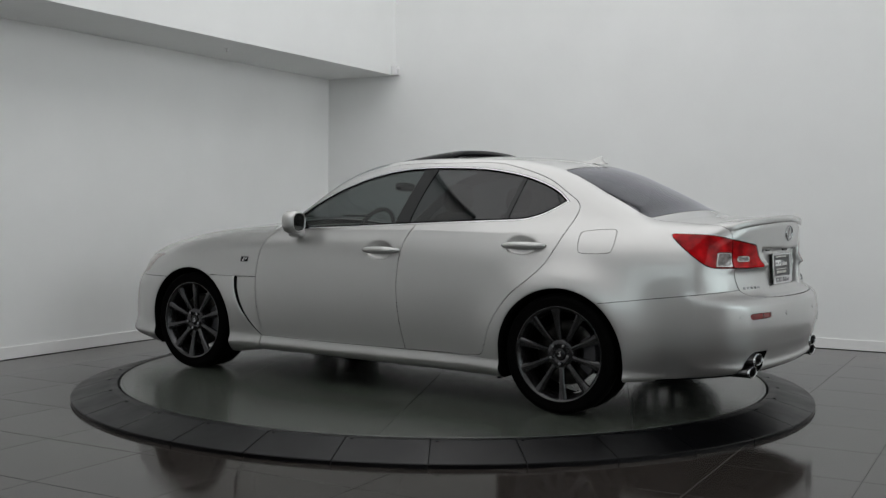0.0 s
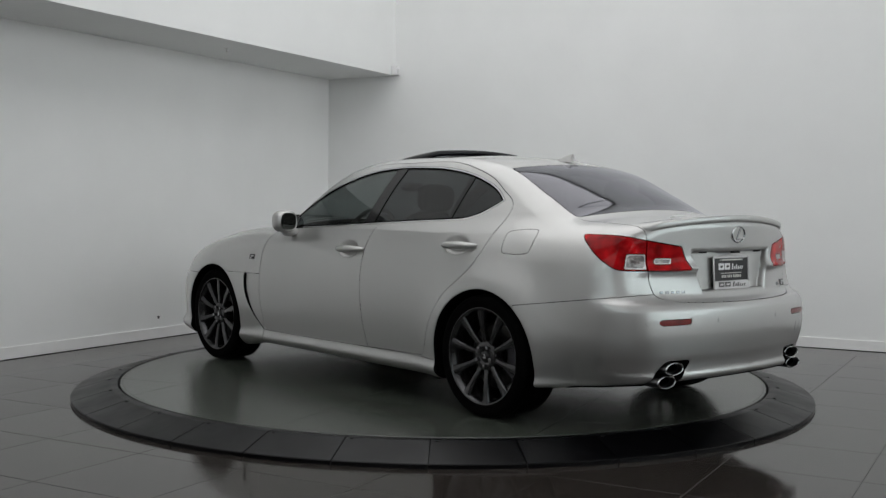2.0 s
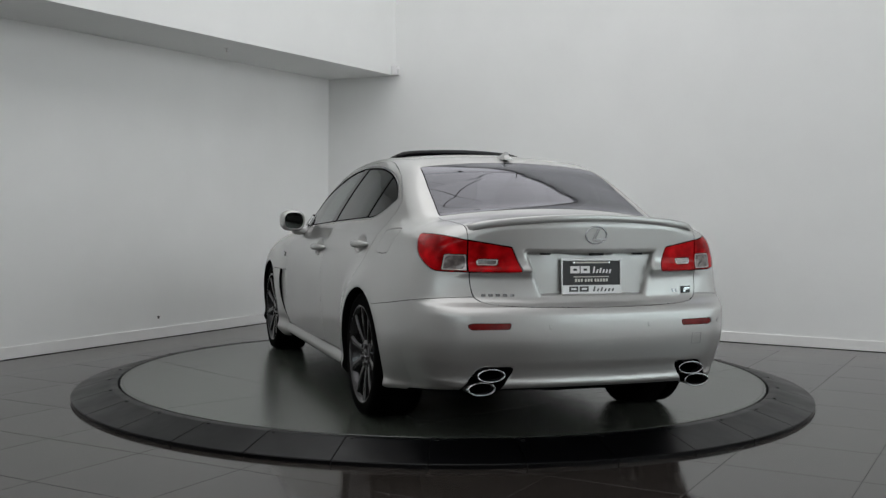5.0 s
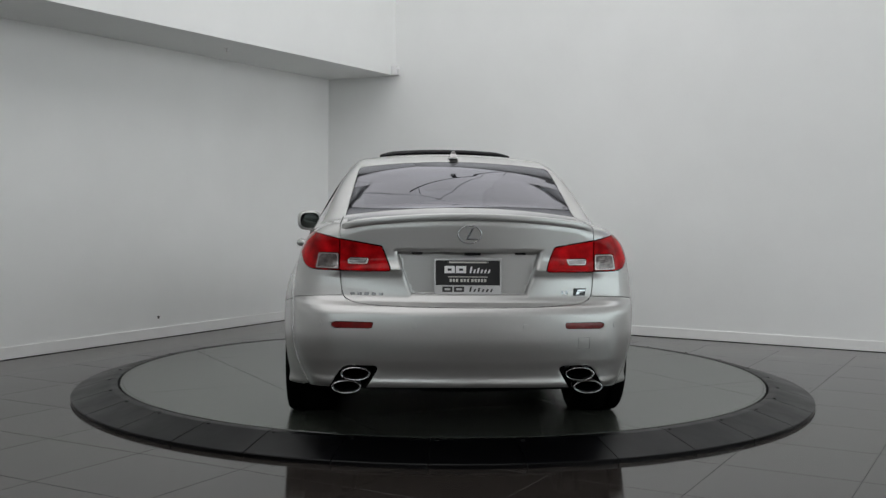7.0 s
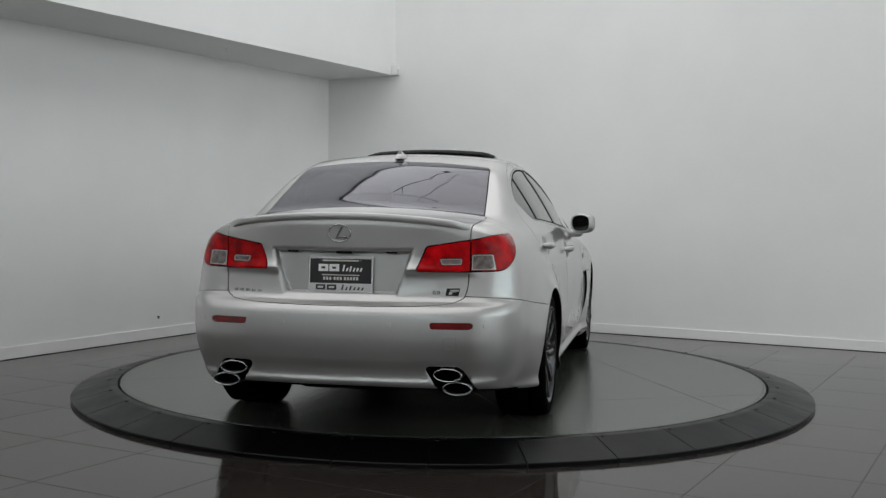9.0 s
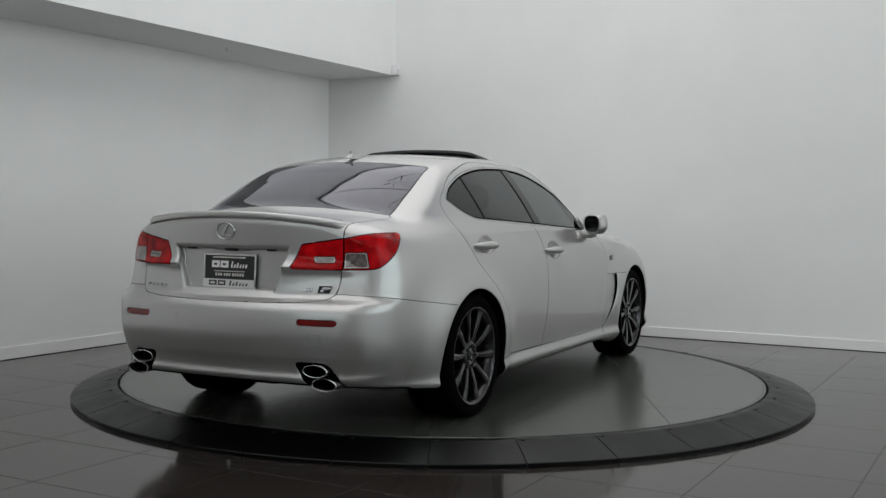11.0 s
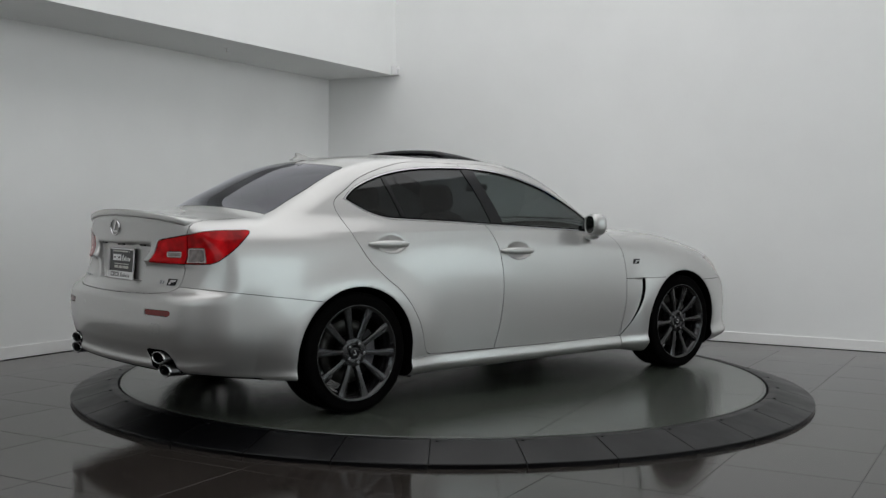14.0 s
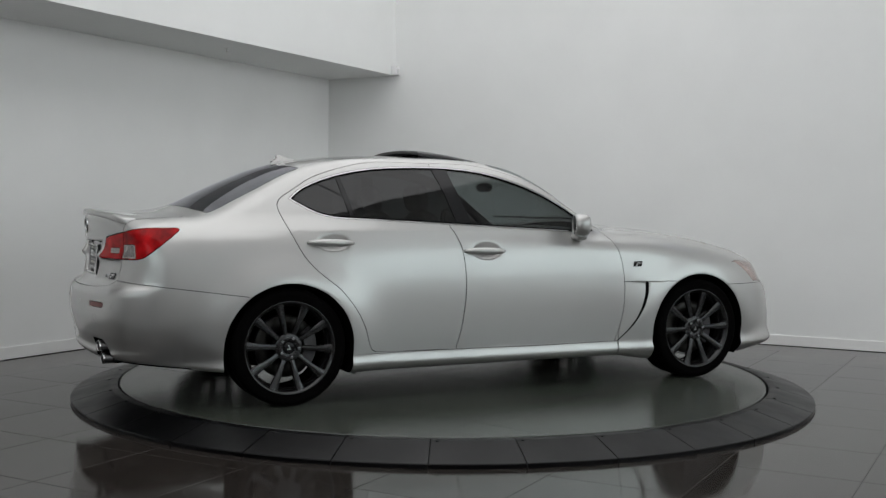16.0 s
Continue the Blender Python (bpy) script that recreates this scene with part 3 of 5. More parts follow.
class Skin:
    """Triangles on the car's surface with the means to cut them along a line."""

    def __init__(self, verts, tris):
        self.v, self.t = verts, tris

    def pick(self, mask):
        t = self.t[mask]
        used = np.unique(t)
        back = np.zeros(len(self.v), np.int64)
        back[used] = np.arange(len(used))
        return Skin(self.v[used], back[t])

    def cut(self, phi):
        """Splits where phi changes sign: (inside, outside)."""
        v, t = self.v, self.t
        f = phi(v)
        f = np.where(np.abs(f) < 1e-6, 1e-6, f)
        s = f < 0
        n = s[t].sum(1)
        inn, out, mix = t[n == 3], t[n == 0], t[(n == 1) | (n == 2)]
        if not len(mix):
            return Skin(v, inn).pick(slice(None)), Skin(v, out).pick(slice(None))
        # bring the lone vertex first
        ms = s[mix]
        lone_in = ms.sum(1) == 1
        lone = np.where(lone_in, ms.argmax(1), (~ms).argmax(1))
        r = np.arange(len(mix))
        a, b, c = mix[r, lone], mix[r, (lone + 1) % 3], mix[r, (lone + 2) % 3]
        e = np.concatenate([np.stack([a, b], 1), np.stack([a, c], 1)])
        key, inv = np.unique(np.sort(e, 1), axis=0, return_inverse=True)
        inv = inv.ravel()
        w = (f[key[:, 0]] / (f[key[:, 0]] - f[key[:, 1]]))[:, None]
        nv = settle(v[key[:, 0]] * (1 - w) + v[key[:, 1]] * w, 1, 0.003)
        V = np.concatenate([v, nv])
        ab, ac = inv[:len(mix)] + len(v), inv[len(mix):] + len(v)
        one = np.stack([a, ab, ac], 1)
        two = np.concatenate([np.stack([ab, b, c], 1), np.stack([ab, c, ac], 1)])
        l2 = np.concatenate([lone_in, lone_in])
        I = Skin(V, np.concatenate([inn, one[lone_in], two[~l2]])).pick(slice(None))
        O = Skin(V, np.concatenate([out, one[~lone_in], two[l2]])).pick(slice(None))
        return I, O

    def trim_out(self, phis):
        """The piece inside all of several lines, and the rest."""
        inside, rest = self, None
        for phi in phis:
            inside, out = inside.cut(phi)
            rest = out if rest is None else rest + out
        return inside, rest.weld()

    def sides(self):
        y = self.v[self.t][:, :, 1].mean(1)
        return self.pick(y > 0), self.pick(y <= 0)

    def __add__(self, o):
        return Skin(np.concatenate([self.v, o.v]), np.concatenate([self.t, o.t + len(self.v)]))

    def weld(self):
        q = np.round(self.v / 1e-5).astype(np.int64)
        _, first, inv = np.unique(q, axis=0, return_index=True, return_inverse=True)
        t = inv.ravel()[self.t]
        ok = (t[:, 0] != t[:, 1]) & (t[:, 1] != t[:, 2]) & (t[:, 0] != t[:, 2])
        return Skin(self.v[first], t[ok])

    def panel(self, name, mat, parent, label="", gap=0.0017, depth=0.014, sink=0.0, proud=0.0):
        """Links the cut panel as a mesh, its rim set back by the joint and folded inwards."""
        s = self.weld()
        v, t = s.v, s.t
        n = normals(v)
        e = np.concatenate([t[:, [0, 1]], t[:, [1, 2]], t[:, [2, 0]]])
        es = np.sort(e, 1)
        key, inv, cnt = np.unique(es, axis=0, return_inverse=True, return_counts=True)
        rim = e[cnt[inv.ravel()] == 1]
        v = v + n * (proud - sink)
        # direction into the panel along each rim edge
        d = v[rim[:, 1]] - v[rim[:, 0]]
        inw = np.cross(n[rim[:, 0]], d)
        inw /= np.maximum(np.linalg.norm(inw, axis=1, keepdims=True), 1e-9)
        push = np.zeros_like(v)
        np.add.at(push, rim[:, 0], inw)
        np.add.at(push, rim[:, 1], inw)
        ln = np.linalg.norm(push, axis=1, keepdims=True)
        push = np.where(ln > 0.3, push / np.maximum(ln, 1e-9), 0)
        v = v + push * gap
        ids = np.unique(rim)
        m1 = np.zeros(len(v), np.int64)
        m1[ids] = len(v) + np.arange(len(ids))
        m2 = m1 + len(ids)
        top = v[ids] + n[ids] * 0
        V = np.concatenate([v, top, v[ids] - n[ids] * depth])
        sk = np.concatenate([np.stack([rim[:, 1], rim[:, 0], m2[rim[:, 0]]], 1), np.stack([rim[:, 1], m2[rim[:, 0]], m2[rim[:, 1]]], 1)])
        sk = np.where(sk < len(v), m1[np.minimum(sk, len(v) - 1)], sk)
        T = np.concatenate([t, sk])
        N = np.concatenate([n, -push[ids], -push[ids]])
        bad = np.linalg.norm(N, axis=1) < 0.5
        N[bad] = (0, 0, 1)
        me = bpy.data.meshes.new(name)
        me.from_pydata((V - SHIFT).tolist(), [], T.tolist())
        me.shade_smooth()
        me.normals_split_custom_set_from_vertices(N.tolist())
        me.materials.append(mat)
        ob = new(name, me)
        ob.parent = parent
        return tagged(ob, label)


SHIFT = np.array([AXIS[0], AXIS[1], 0.0])
CS = Matrix.Translation((-AXIS[0], -AXIS[1], 0))   # from the car's plan to the turning axis


def half_plane(a, b):
    """Signed distance to the line from a to b in a 2D view: negative on its left."""
    (x0, y0), (x1, y1) = a, b
    l = math.hypot(x1 - x0, y1 - y0)
    return lambda u, w: ((u - x0) * (y1 - y0) - (w - y0) * (x1 - x0)) / l


def polygon(pts, k=0.02):
    """A smooth signed distance to a closed outline in a 2D view, negative inside (any turn)."""
    P = np.array(pts, float)
    Q = np.roll(P, -1, 0)

    def at(u, w):
        d = np.full(np.shape(u), 1e9)
        inside = np.zeros(np.shape(u), bool)
        for (x0, y0), (x1, y1) in zip(P, Q):
            ex, ey = x1 - x0, y1 - y0
            t = np.clip(((u - x0) * ex + (w - y0) * ey) / (ex * ex + ey * ey + 1e-12), 0, 1)
            d = np.minimum(d, np.hypot(u - x0 - t * ex, w - y0 - t * ey))
            c = ((y0 > w) != (y1 > w)) & (u < ex * (w - y0) / (ey if ey else 1e-12) + x0)
            inside ^= c
        return np.where(inside, -d, d)
    return at


def spline_loop(pts, n=8, closed=True):
    """Points of a rounded closed outline through pts (Catmull-Rom); a point given twice stays a corner."""
    P = [Vector(p).to_2d() if len(p) > 2 else Vector(p) for p in pts]
    out = []
    m = len(P)
    for i in range(m if closed else m - 1):
        p0, p1, p2, p3 = P[(i - 1) % m if closed else max(i - 1, 0)], P[i], P[(i + 1) % m], P[(i + 2) % m if closed else min(i + 2, m - 1)]
        if (p2 - p1).length < 1e-6:
            continue
        for j in range(n):
            t = j / n
            out.append(tuple(0.5 * ((2 * p1) + (p2 - p0) * t + (2 * p0 - 5 * p1 + 4 * p2 - p3) * t * t + (3 * p1 - p0 - 3 * p2 + p3) * t ** 3)))
    if not closed:
        out.append(tuple(P[-1]))
    return out


# outlines in the side view (x forward, z up)
DLO = spline_loop([(0.050, 1.124), (0.050, 1.124), (0.13, 1.185), (0.26, 1.240), (0.42, 1.283), (0.62, 1.312), (0.85, 1.323), (1.05, 1.322), (1.25, 1.305), (1.44, 1.262), (1.64, 1.187), (1.82, 1.090), (1.94, 1.005), (1.985, 0.955), (1.985, 0.955), (1.93, 0.938), (1.93, 0.938), (1.5, 0.958), (1.0, 0.984), (0.6, 1.004), (0.40, 1.013), (0.28, 1.022), (0.17, 1.055)])
REAR_DOOR = spline_loop([(0.005, 1.128), (-0.020, 1.085), (-0.002, 1.013), (0.04, 0.91), (0.100, 0.795), (0.18, 0.71), (0.282, 0.628), (0.37, 0.52), (0.425, 0.42), (0.462, 0.31), (0.490, 0.278), (0.54, 0.270), (0.8, 0.266), (1.004, 0.263), (1.004, 0.263), (1.041, 0.42), (1.062, 0.62), (1.052, 0.80), (1.028, 0.90), (0.985, 0.975), (0.985, 0.975), (0.965, 1.20), (0.95, 1.345), (0.95, 1.345), (0.60, 1.345), (0.38, 1.305), (0.2, 1.245), (0.08, 1.175)])
FRONT_DOOR = spline_loop([(1.004, 0.263), (1.004, 0.263), (1.041, 0.42), (1.062, 0.62), (1.052, 0.80), (1.028, 0.90), (0.985, 0.975), (0.985, 0.975), (0.965, 1.20), (0.95, 1.345), (0.95, 1.345), (1.1, 1.347), (1.28, 1.335), (1.48, 1.288), (1.68, 1.208), (1.86, 1.11), (1.985, 1.015), (2.03, 0.958), (2.03, 0.958), (2.09, 0.905), (2.135, 0.80), (2.158, 0.66), (2.158, 0.50), (2.14, 0.38), (2.105, 0.262), (2.105, 0.262), (1.6, 0.258)])
FUEL = spline_loop([(-0.070, 0.945), (-0.10, 0.968), (-0.235, 0.978), (-0.268, 0.960), (-0.266, 0.882), (-0.240, 0.856), (-0.105, 0.852), (-0.075, 0.872)])
# outlines in the rear view (half width, z)
LID = spline_loop([(-0.7, 1.2), (-0.7, 1.2), (-0.7, 0.636), (-0.7, 0.636), (0.0, 0.636), (0.30, 0.639), (0.46, 0.646), (0.535, 0.659), (0.572, 0.692), (0.583, 0.80), (0.586, 0.90), (0.586, 1.0), (0.586, 1.2), (0.586, 1.2)])
LAMP = spline_loop([(0.356, 0.808), (0.394, 0.906), (0.394, 0.906), (0.48, 0.920), (0.585, 0.937), (0.66, 0.954), (0.72, 0.963), (0.86, 0.963), (0.86, 0.963), (0.86, 0.797), (0.86, 0.797), (0.60, 0.792), (0.45, 0.791), (0.366, 0.793)])


def build_car_shell(car):
    P, T = solid_surface(0.0122)
    s = Skin(P, T)
    x = lambda v: v[:, 0]
    y = lambda v: np.abs(v[:, 1])
    z = lambda v: v[:, 2]
    p_dlo, p_rd, p_fd, p_fuel = polygon(DLO), polygon(REAR_DOOR), polygon(FRONT_DOOR), polygon(FUEL)
    p_lid, p_lamp = polygon(LID), polygon(LAMP)
    made = {}
    lining = s
    # underside and wheel wells
    def wells(v):
        d = np.full(len(v), 1e9)
        for ax, r in ((0.0, ARCH_R), (WB, ARCH_F)):
            q = np.hypot(v[:, 0] - ax, (v[:, 2] - WHEEL_Z) * np.where(v[:, 2] < WHEEL_Z, 0.55, 1.03)) - r
            d = np.minimum(d, np.maximum(q - 0.006, y(v) - 0.5 - 1.0 * (v[:, 2] > 0)))
        return d
    w, s = s.cut(wells)
    for sk in w.sides():
        for q in (sk.pick(sk.v[sk.t][:, :, 0].mean(1) > 1.3), sk.pick(sk.v[sk.t][:, :, 0].mean(1) <= 1.3)):
            q.panel("wheel_well", LINING, car, "black plastic wheel arch liner", gap=0, depth=0.0)
    u, s = s.cut(lambda v: np.maximum(v[:, 2] - c_belly(v[:, 0]) - 0.010, y(v) - c_width(v[:, 0]) + 0.06))
    u.panel("underbody", LINING, car, "black underbody", gap=0, depth=0.0)
    # side glass
    g, s = s.cut(lambda v: np.maximum(p_dlo(x(v), z(v)), 0.45 - y(v)))
    glassL, glassR = g.sides()
    # rear window and windscreen, seen from above
    def back_glass(v):
        X = x(v) - 0.28 * y(v) ** 2 * np.clip((0.4 - x(v)) / 0.5, 0, 1)
        edge = 0.572 - 0.105 * np.clip(X + 0.46, 0, 1)
        a = smax(X - 0.125, y(v) - edge, 0.03)
        return np.maximum(np.maximum(a, -0.475 - X), 1.02 - z(v))
    rg, s = s.cut(back_glass)
    def front_glass(v):
        X = x(v) + 0.30 * y(v) ** 2 * np.clip((x(v) - 1.0) / 0.7, 0, 1)
        edge = 0.545 + 0.16 * np.clip((X - 1.4) / 0.9, 0, 1)
        return smax(np.maximum(1.40 - X, 0.93 - z(v)), np.maximum(y(v) - edge, X - 2.26), 0.03)
    fg, s = s.cut(front_glass)
    # sunroof opening
    def sun(v):
        return smax(np.maximum(np.abs(x(v) - 1.12) - 0.235, 1.3 - z(v)), y(v) - 0.40, 0.06)
    sr, s = s.cut(sun)
    # tail lamps wrap round the corner
    def lamp(v):
        tail = half_plane((-0.555, 0.957), (-0.760, 0.795))(x(v), z(v))
        a = p_lamp(y(v), z(v))
        return np.maximum(x(v) + 0.50, smax(a, -tail, 0.02))
    lm, s = s.cut(lamp)
    lid_phi = lambda v: np.maximum(p_lid(y(v), z(v)), x(v) + 0.452 - 0.20 * y(v) ** 2)
    lamp_in, lamp_out = lm.cut(lambda v: y(v) - 0.586)
    lid, s = s.cut(lid_phi)
    # dark surrounds of the exhaust outlets and the red reflectors
    def outlet(v):
        return np.maximum(smax(np.abs(y(v) - exhaust_line(z(v))) - 0.083, np.abs(z(v) - 0.300) - 0.073, 0.035), x(v) + 0.80)
    eo, s = s.cut(outlet)
    p_ref = polygon([(0.430, 0.570), (0.437, 0.544), (0.602, 0.542), (0.628, 0.556), (0.606, 0.570)])
    rf, s = s.cut(lambda v: np.maximum(p_ref(y(v), z(v)), x(v) + 0.80))
    # bumpers
    def rbump(v):
        seam = half_plane((-0.225, 0.600), (-0.95, 0.694))(x(v), z(v))
        return np.maximum(x(v) + 0.10, seam)
    rb, s = s.cut(rbump)
    def fbump(v):
        seam = half_plane((3.02, 0.602), (3.30, 0.600))(x(v), z(v))
        return np.maximum(2.85 - x(v), -seam + 0 * z(v))
    fb, s = s.cut(fbump)
    # headlamps
    p_head = polygon(spline_loop([(3.03, 0.742), (3.09, 0.735), (3.20, 0.655), (3.24, 0.615), (3.24, 0.615), (3.60, 0.60), (3.60, 0.60), (3.55, 0.70), (3.3, 0.73), (3.12, 0.752)]))
    hd, s = s.cut(lambda v: np.maximum(p_head(x(v), z(v)), 0.42 - y(v)))
    # bonnet
    bn, s = s.cut(lambda v: np.maximum(np.maximum(2.02 - x(v), y(v) - 0.70 + 0.10 * np.clip((x(v) - 2.3) / 1.2, 0, 1)), 0.70 - z(v)))
    # doors and the flap
    fd, s = s.cut(lambda v: np.maximum(p_fd(x(v), z(v)), 0.4 - y(v)))
    rd, s = s.cut(lambda v: np.maximum(p_rd(x(v), z(v)), 0.4 - y(v)))
    fl, s = s.cut(lambda v: np.maximum(p_fuel(x(v), z(v)), 0.3 - v[:, 1]))
    # sills
    sl, s = s.cut(lambda v: np.maximum(np.maximum(z(v) - 0.262, np.abs(x(v) - 1.24) - 0.885), 0.5 - y(v)))
    # the front wing below its crease, and the outlet slot
    slot = lambda v: 0.0034 + 0.0022 * np.clip((z(v) - 0.30) / 0.33, 0, 1)
    mid = lambda v: x(v) - c_vent(z(v)) + 0.003
    vt, s = s.trim_out((lambda v: np.maximum(np.abs(x(v) - 2.2) - 0.25, 0.5 - y(v)), lambda v: z(v) - 0.630, lambda v: 0.262 - z(v), lambda v: mid(v) - slot(v), lambda v: -mid(v) - slot(v)))
    fw, s = s.cut(lambda v: np.maximum(np.maximum(z(v) - 0.632, np.abs(x(v) - 2.45) - 0.32), 0.5 - y(v)))
    for sk in vt.sides():
        sk.panel("air_outlet", LINING, car, "black air outlet slot behind the front wheel", gap=0.0)
    for sk in fw.sides():
        sk.panel("wing_lower", PAINT, car, gap=0.002)
    s.panel("body_shell", PAINT, car, "silver metallic body panels, roof and fenders")
    bn.panel("bonnet", PAINT, car)
    fb.panel("front_bumper", PAINT, car)
    made["bumper"] = rb.panel("rear_bumper", PAINT, car, "silver rear bumper with four exhaust outlets")
    made["lid"] = lid.panel("trunk_lid", PAINT, car, "silver trunk lid with a lip spoiler", gap=0.0032)
    for sk in eo.sides():
        sk.panel("exhaust_surround", LINING, made["bumper"], "matt black exhaust surround", gap=0.0, depth=0.0)
    for sk in rf.sides():
        sk.panel("reflector", LAMP_DARK, made["bumper"], "slim dark red reflector", gap=0.001, depth=0.01, sink=0.003)
    fl.panel("fuel_flap", PAINT, car, gap=0.0018)
    for k, sk in zip("LR", sl.sides()):
        sk.panel("side_skirt", PAINT, car, gap=0.001)
    for k, sk in zip("LR", fd.sides()):
        made["fd" + k] = sk.panel("front_door", PAINT, car, gap=0.0024)
    for k, sk in zip("LR", rd.sides()):
        made["rd" + k] = sk.panel("rear_door", PAINT, car, gap=0.0024)
    for k, sk in zip("LR", hd.sides()):
        sk.panel("headlight", LAMP_CLEAR, car, "clear headlight with an amber reflector", gap=0.001)
    p_lens = polygon([(0.592, 0.870), (0.683, 0.872), (0.697, 0.802), (0.592, 0.800)])
    p_small = polygon([(0.452, 0.850), (0.548, 0.852), (0.548, 0.824), (0.462, 0.823)])
    lens_out, lamp_out = lamp_out.cut(lambda v: p_lens(y(v), z(v)))
    lens_in, lamp_in = lamp_in.cut(lambda v: p_small(y(v), z(v)))
    for k, sk in zip("LR", lamp_out.sides()):
        made["lo" + k] = sk.panel("tail_light", LAMP_RED, car, "glossy red tail light with a clear reversing lens", gap=0.0035, proud=0.001)
    for k, sk in zip("LR", lamp_in.sides()):
        made["li" + k] = sk.panel("tail_light_inner", LAMP_RED, made["lid"], "glossy red inner tail light", gap=0.0035, proud=0.001)
    rim_out, lens_out = lens_out.cut(lambda v: -p_lens(y(v), z(v)) - 0.0055)
    rim_in, lens_in = lens_in.cut(lambda v: -p_small(y(v), z(v)) - 0.0050)
    for k, sk in zip("LR", rim_out.sides()):
        sk.panel("lens_rim", LAMP_RIM, made["lo" + k], "pale rim round the lens", gap=0.0, depth=0.004, proud=0.0015)
    for k, sk in zip("LR", rim_in.sides()):
        sk.panel("lens_rim", LAMP_RIM, made["li" + k], "pale rim round the lens", gap=0.0, depth=0.004, proud=0.0015)
    for k, sk in zip("LR", lens_out.sides()):
        sk.panel("reversing_lens", LAMP_SMOKE, made["lo" + k], "smoky clear lens", gap=0.0008, depth=0.006, proud=0.001)
    for k, sk in zip("LR", lens_in.sides()):
        sk.panel("clear_lens", LAMP_SMOKE, made["li" + k], "small clear lens", gap=0.0004, depth=0.006, proud=0.001)
    # panes
    rg.panel("rear_window", GLASS_REAR, car, "dark tinted rear window", gap=0.004, depth=0.004)
    fg.panel("windscreen", GLASS_FRONT, car, "clear windscreen", gap=0.004, depth=0.004)
    pillar = polygon(spline_loop([(0.945, 1.40), (0.945, 1.40), (0.952, 1.32), (1.00, 1.16), (1.055, 0.90), (1.055, 0.90), (1.155, 0.90), (1.155, 0.90), (1.10, 1.12), (1.045, 1.32), (1.03, 1.40), (1.03, 1.40)]))
    quarter = lambda v: np.abs(x(v) - (0.405 + 0.20 * (1.0 - z(v)))) - 0.014
    for k, sk in zip("LR", (glassL, glassR)):
        trim, pane = sk.cut(lambda v: -p_dlo(x(v), z(v)) - 0.0065)
        trim.panel("window_surround", WINDOW_TRIM, car, "bright metal window surround", gap=0.0, depth=0.01)
        seal, pane = pane.cut(lambda v: -p_dlo(x(v), z(v)) - 0.0150)
        seal.panel("window_seal", LINING, car, "black rubber window seal", gap=0.0, depth=0.01, sink=0.002)
        post, pane = pane.cut(lambda v: pillar(x(v), z(v)))
        post.panel("pillar_trim", GLOSS_BLACK, car, "gloss black pillar trim", gap=0.0, depth=0.01)
        bar, pane = pane.cut(quarter)
        bar.panel("division_bar", GLOSS_BLACK, made["rd" + k], "black division bar", gap=0.0, depth=0.01)
        front, rest = pane.cut(lambda v: 1.05 - x(v))
        small, rear = rest.cut(lambda v: x(v) - (0.405 + 0.20 * (1.0 - z(v))))
        front.panel("window", GLASS_DOOR, made["fd" + k], "dark tinted window", gap=0.0, depth=0.003, sink=0.004)
        rear.panel("window", GLASS_SIDE, made["rd" + k], "dark tinted window", gap=0.0, depth=0.003, sink=0.004)
        small.panel("quarter_window", GLASS_SIDE, made["rd" + k], "dark tinted window", gap=0.0, depth=0.003, sink=0.004)
    # dark inner lining under all the joints, open behind the panes
    li = lining
    _, li = li.cut(lambda v: np.maximum(p_dlo(x(v), z(v)) + 0.012, 0.45 - y(v)))
    _, li = li.cut(lambda v: back_glass(v) + 0.012)
    _, li = li.cut(lambda v: front_glass(v) + 0.012)
    _, li = li.cut(lambda v: sun(v) + 0.01)
    li.panel("inner_lining", LINING, car, "black cabin lining", gap=0, depth=0.0, sink=0.016)
    return made


LAMP_RED = material("red lamp plastic", (0.33, 0.003, 0.005), 0.07, spec=0.15, grain=(16, 0.45, 6, 0.5), rough_var=(9, 0.03))
LAMP_DARK = material("dark red reflector", (0.13, 0.006, 0.006), 0.15, coat=0.2, grain=(60, 0.2, 12, 0.2))
LAMP_SMOKE = material("smoky lamp lens", (0.13, 0.112, 0.108), 0.10, metal=0.5, coat=1.0, grain=(38, 0.45, 14, 0.5), bump=(60, 0.5, 0.004))
LAMP_RIM = material("pale lens rim", (0.50, 0.42, 0.41), 0.25, metal=0.6, grain=(40, 0.1, 8, 0.1))
LAMP_CLEAR = material("clear lamp plastic", (0.34, 0.26, 0.235), 0.12, metal=0.3, coat=0.6, grain=(40, 0.2, 8, 0.2))
WINDOW_TRIM = material("satin window trim", (0.55, 0.55, 0.56), 0.22, metal=1.0, rough_var=(6, 0.05))

car = empty("car", "silver metallic four-door sports sedan on a turntable", "car")
shell = build_car_shell(car)


# ---------- the car's parts ----------
def on_side(x, z):
    return float(side_width(np.float64(x), np.float64(z)))


def on_rear(y, z):
    """x of the rear face at a half width and height."""
    a, b = -1.2, -0.6
    for _ in range(30):
        m = (a + b) / 2
        if float(field(np.array([m, y, z]))) > 0:
            a = m
        else:
            b = m
    return (a + b) / 2


def rear_frame(y, z, lift=0.0):
    """A pose on the rear face: its x to the viewer's right, its y up the face, its z out of it."""
    e = 0.012
    p = Vector((on_rear(y, z), y, z))
    a = Vector((on_rear(y + e, z) - on_rear(y - e, z), 2 * e, 0)).normalized()
    b = Vector((on_rear(y, z + e) - on_rear(y, z - e), 0, 2 * e)).normalized()
    right = -a
    n = right.cross(b).normalized()
    up = n.cross(right)
    m = Matrix((right, up, n)).transposed().to_4x4()
    return CS @ Matrix.Translation(p + n * lift) @ m


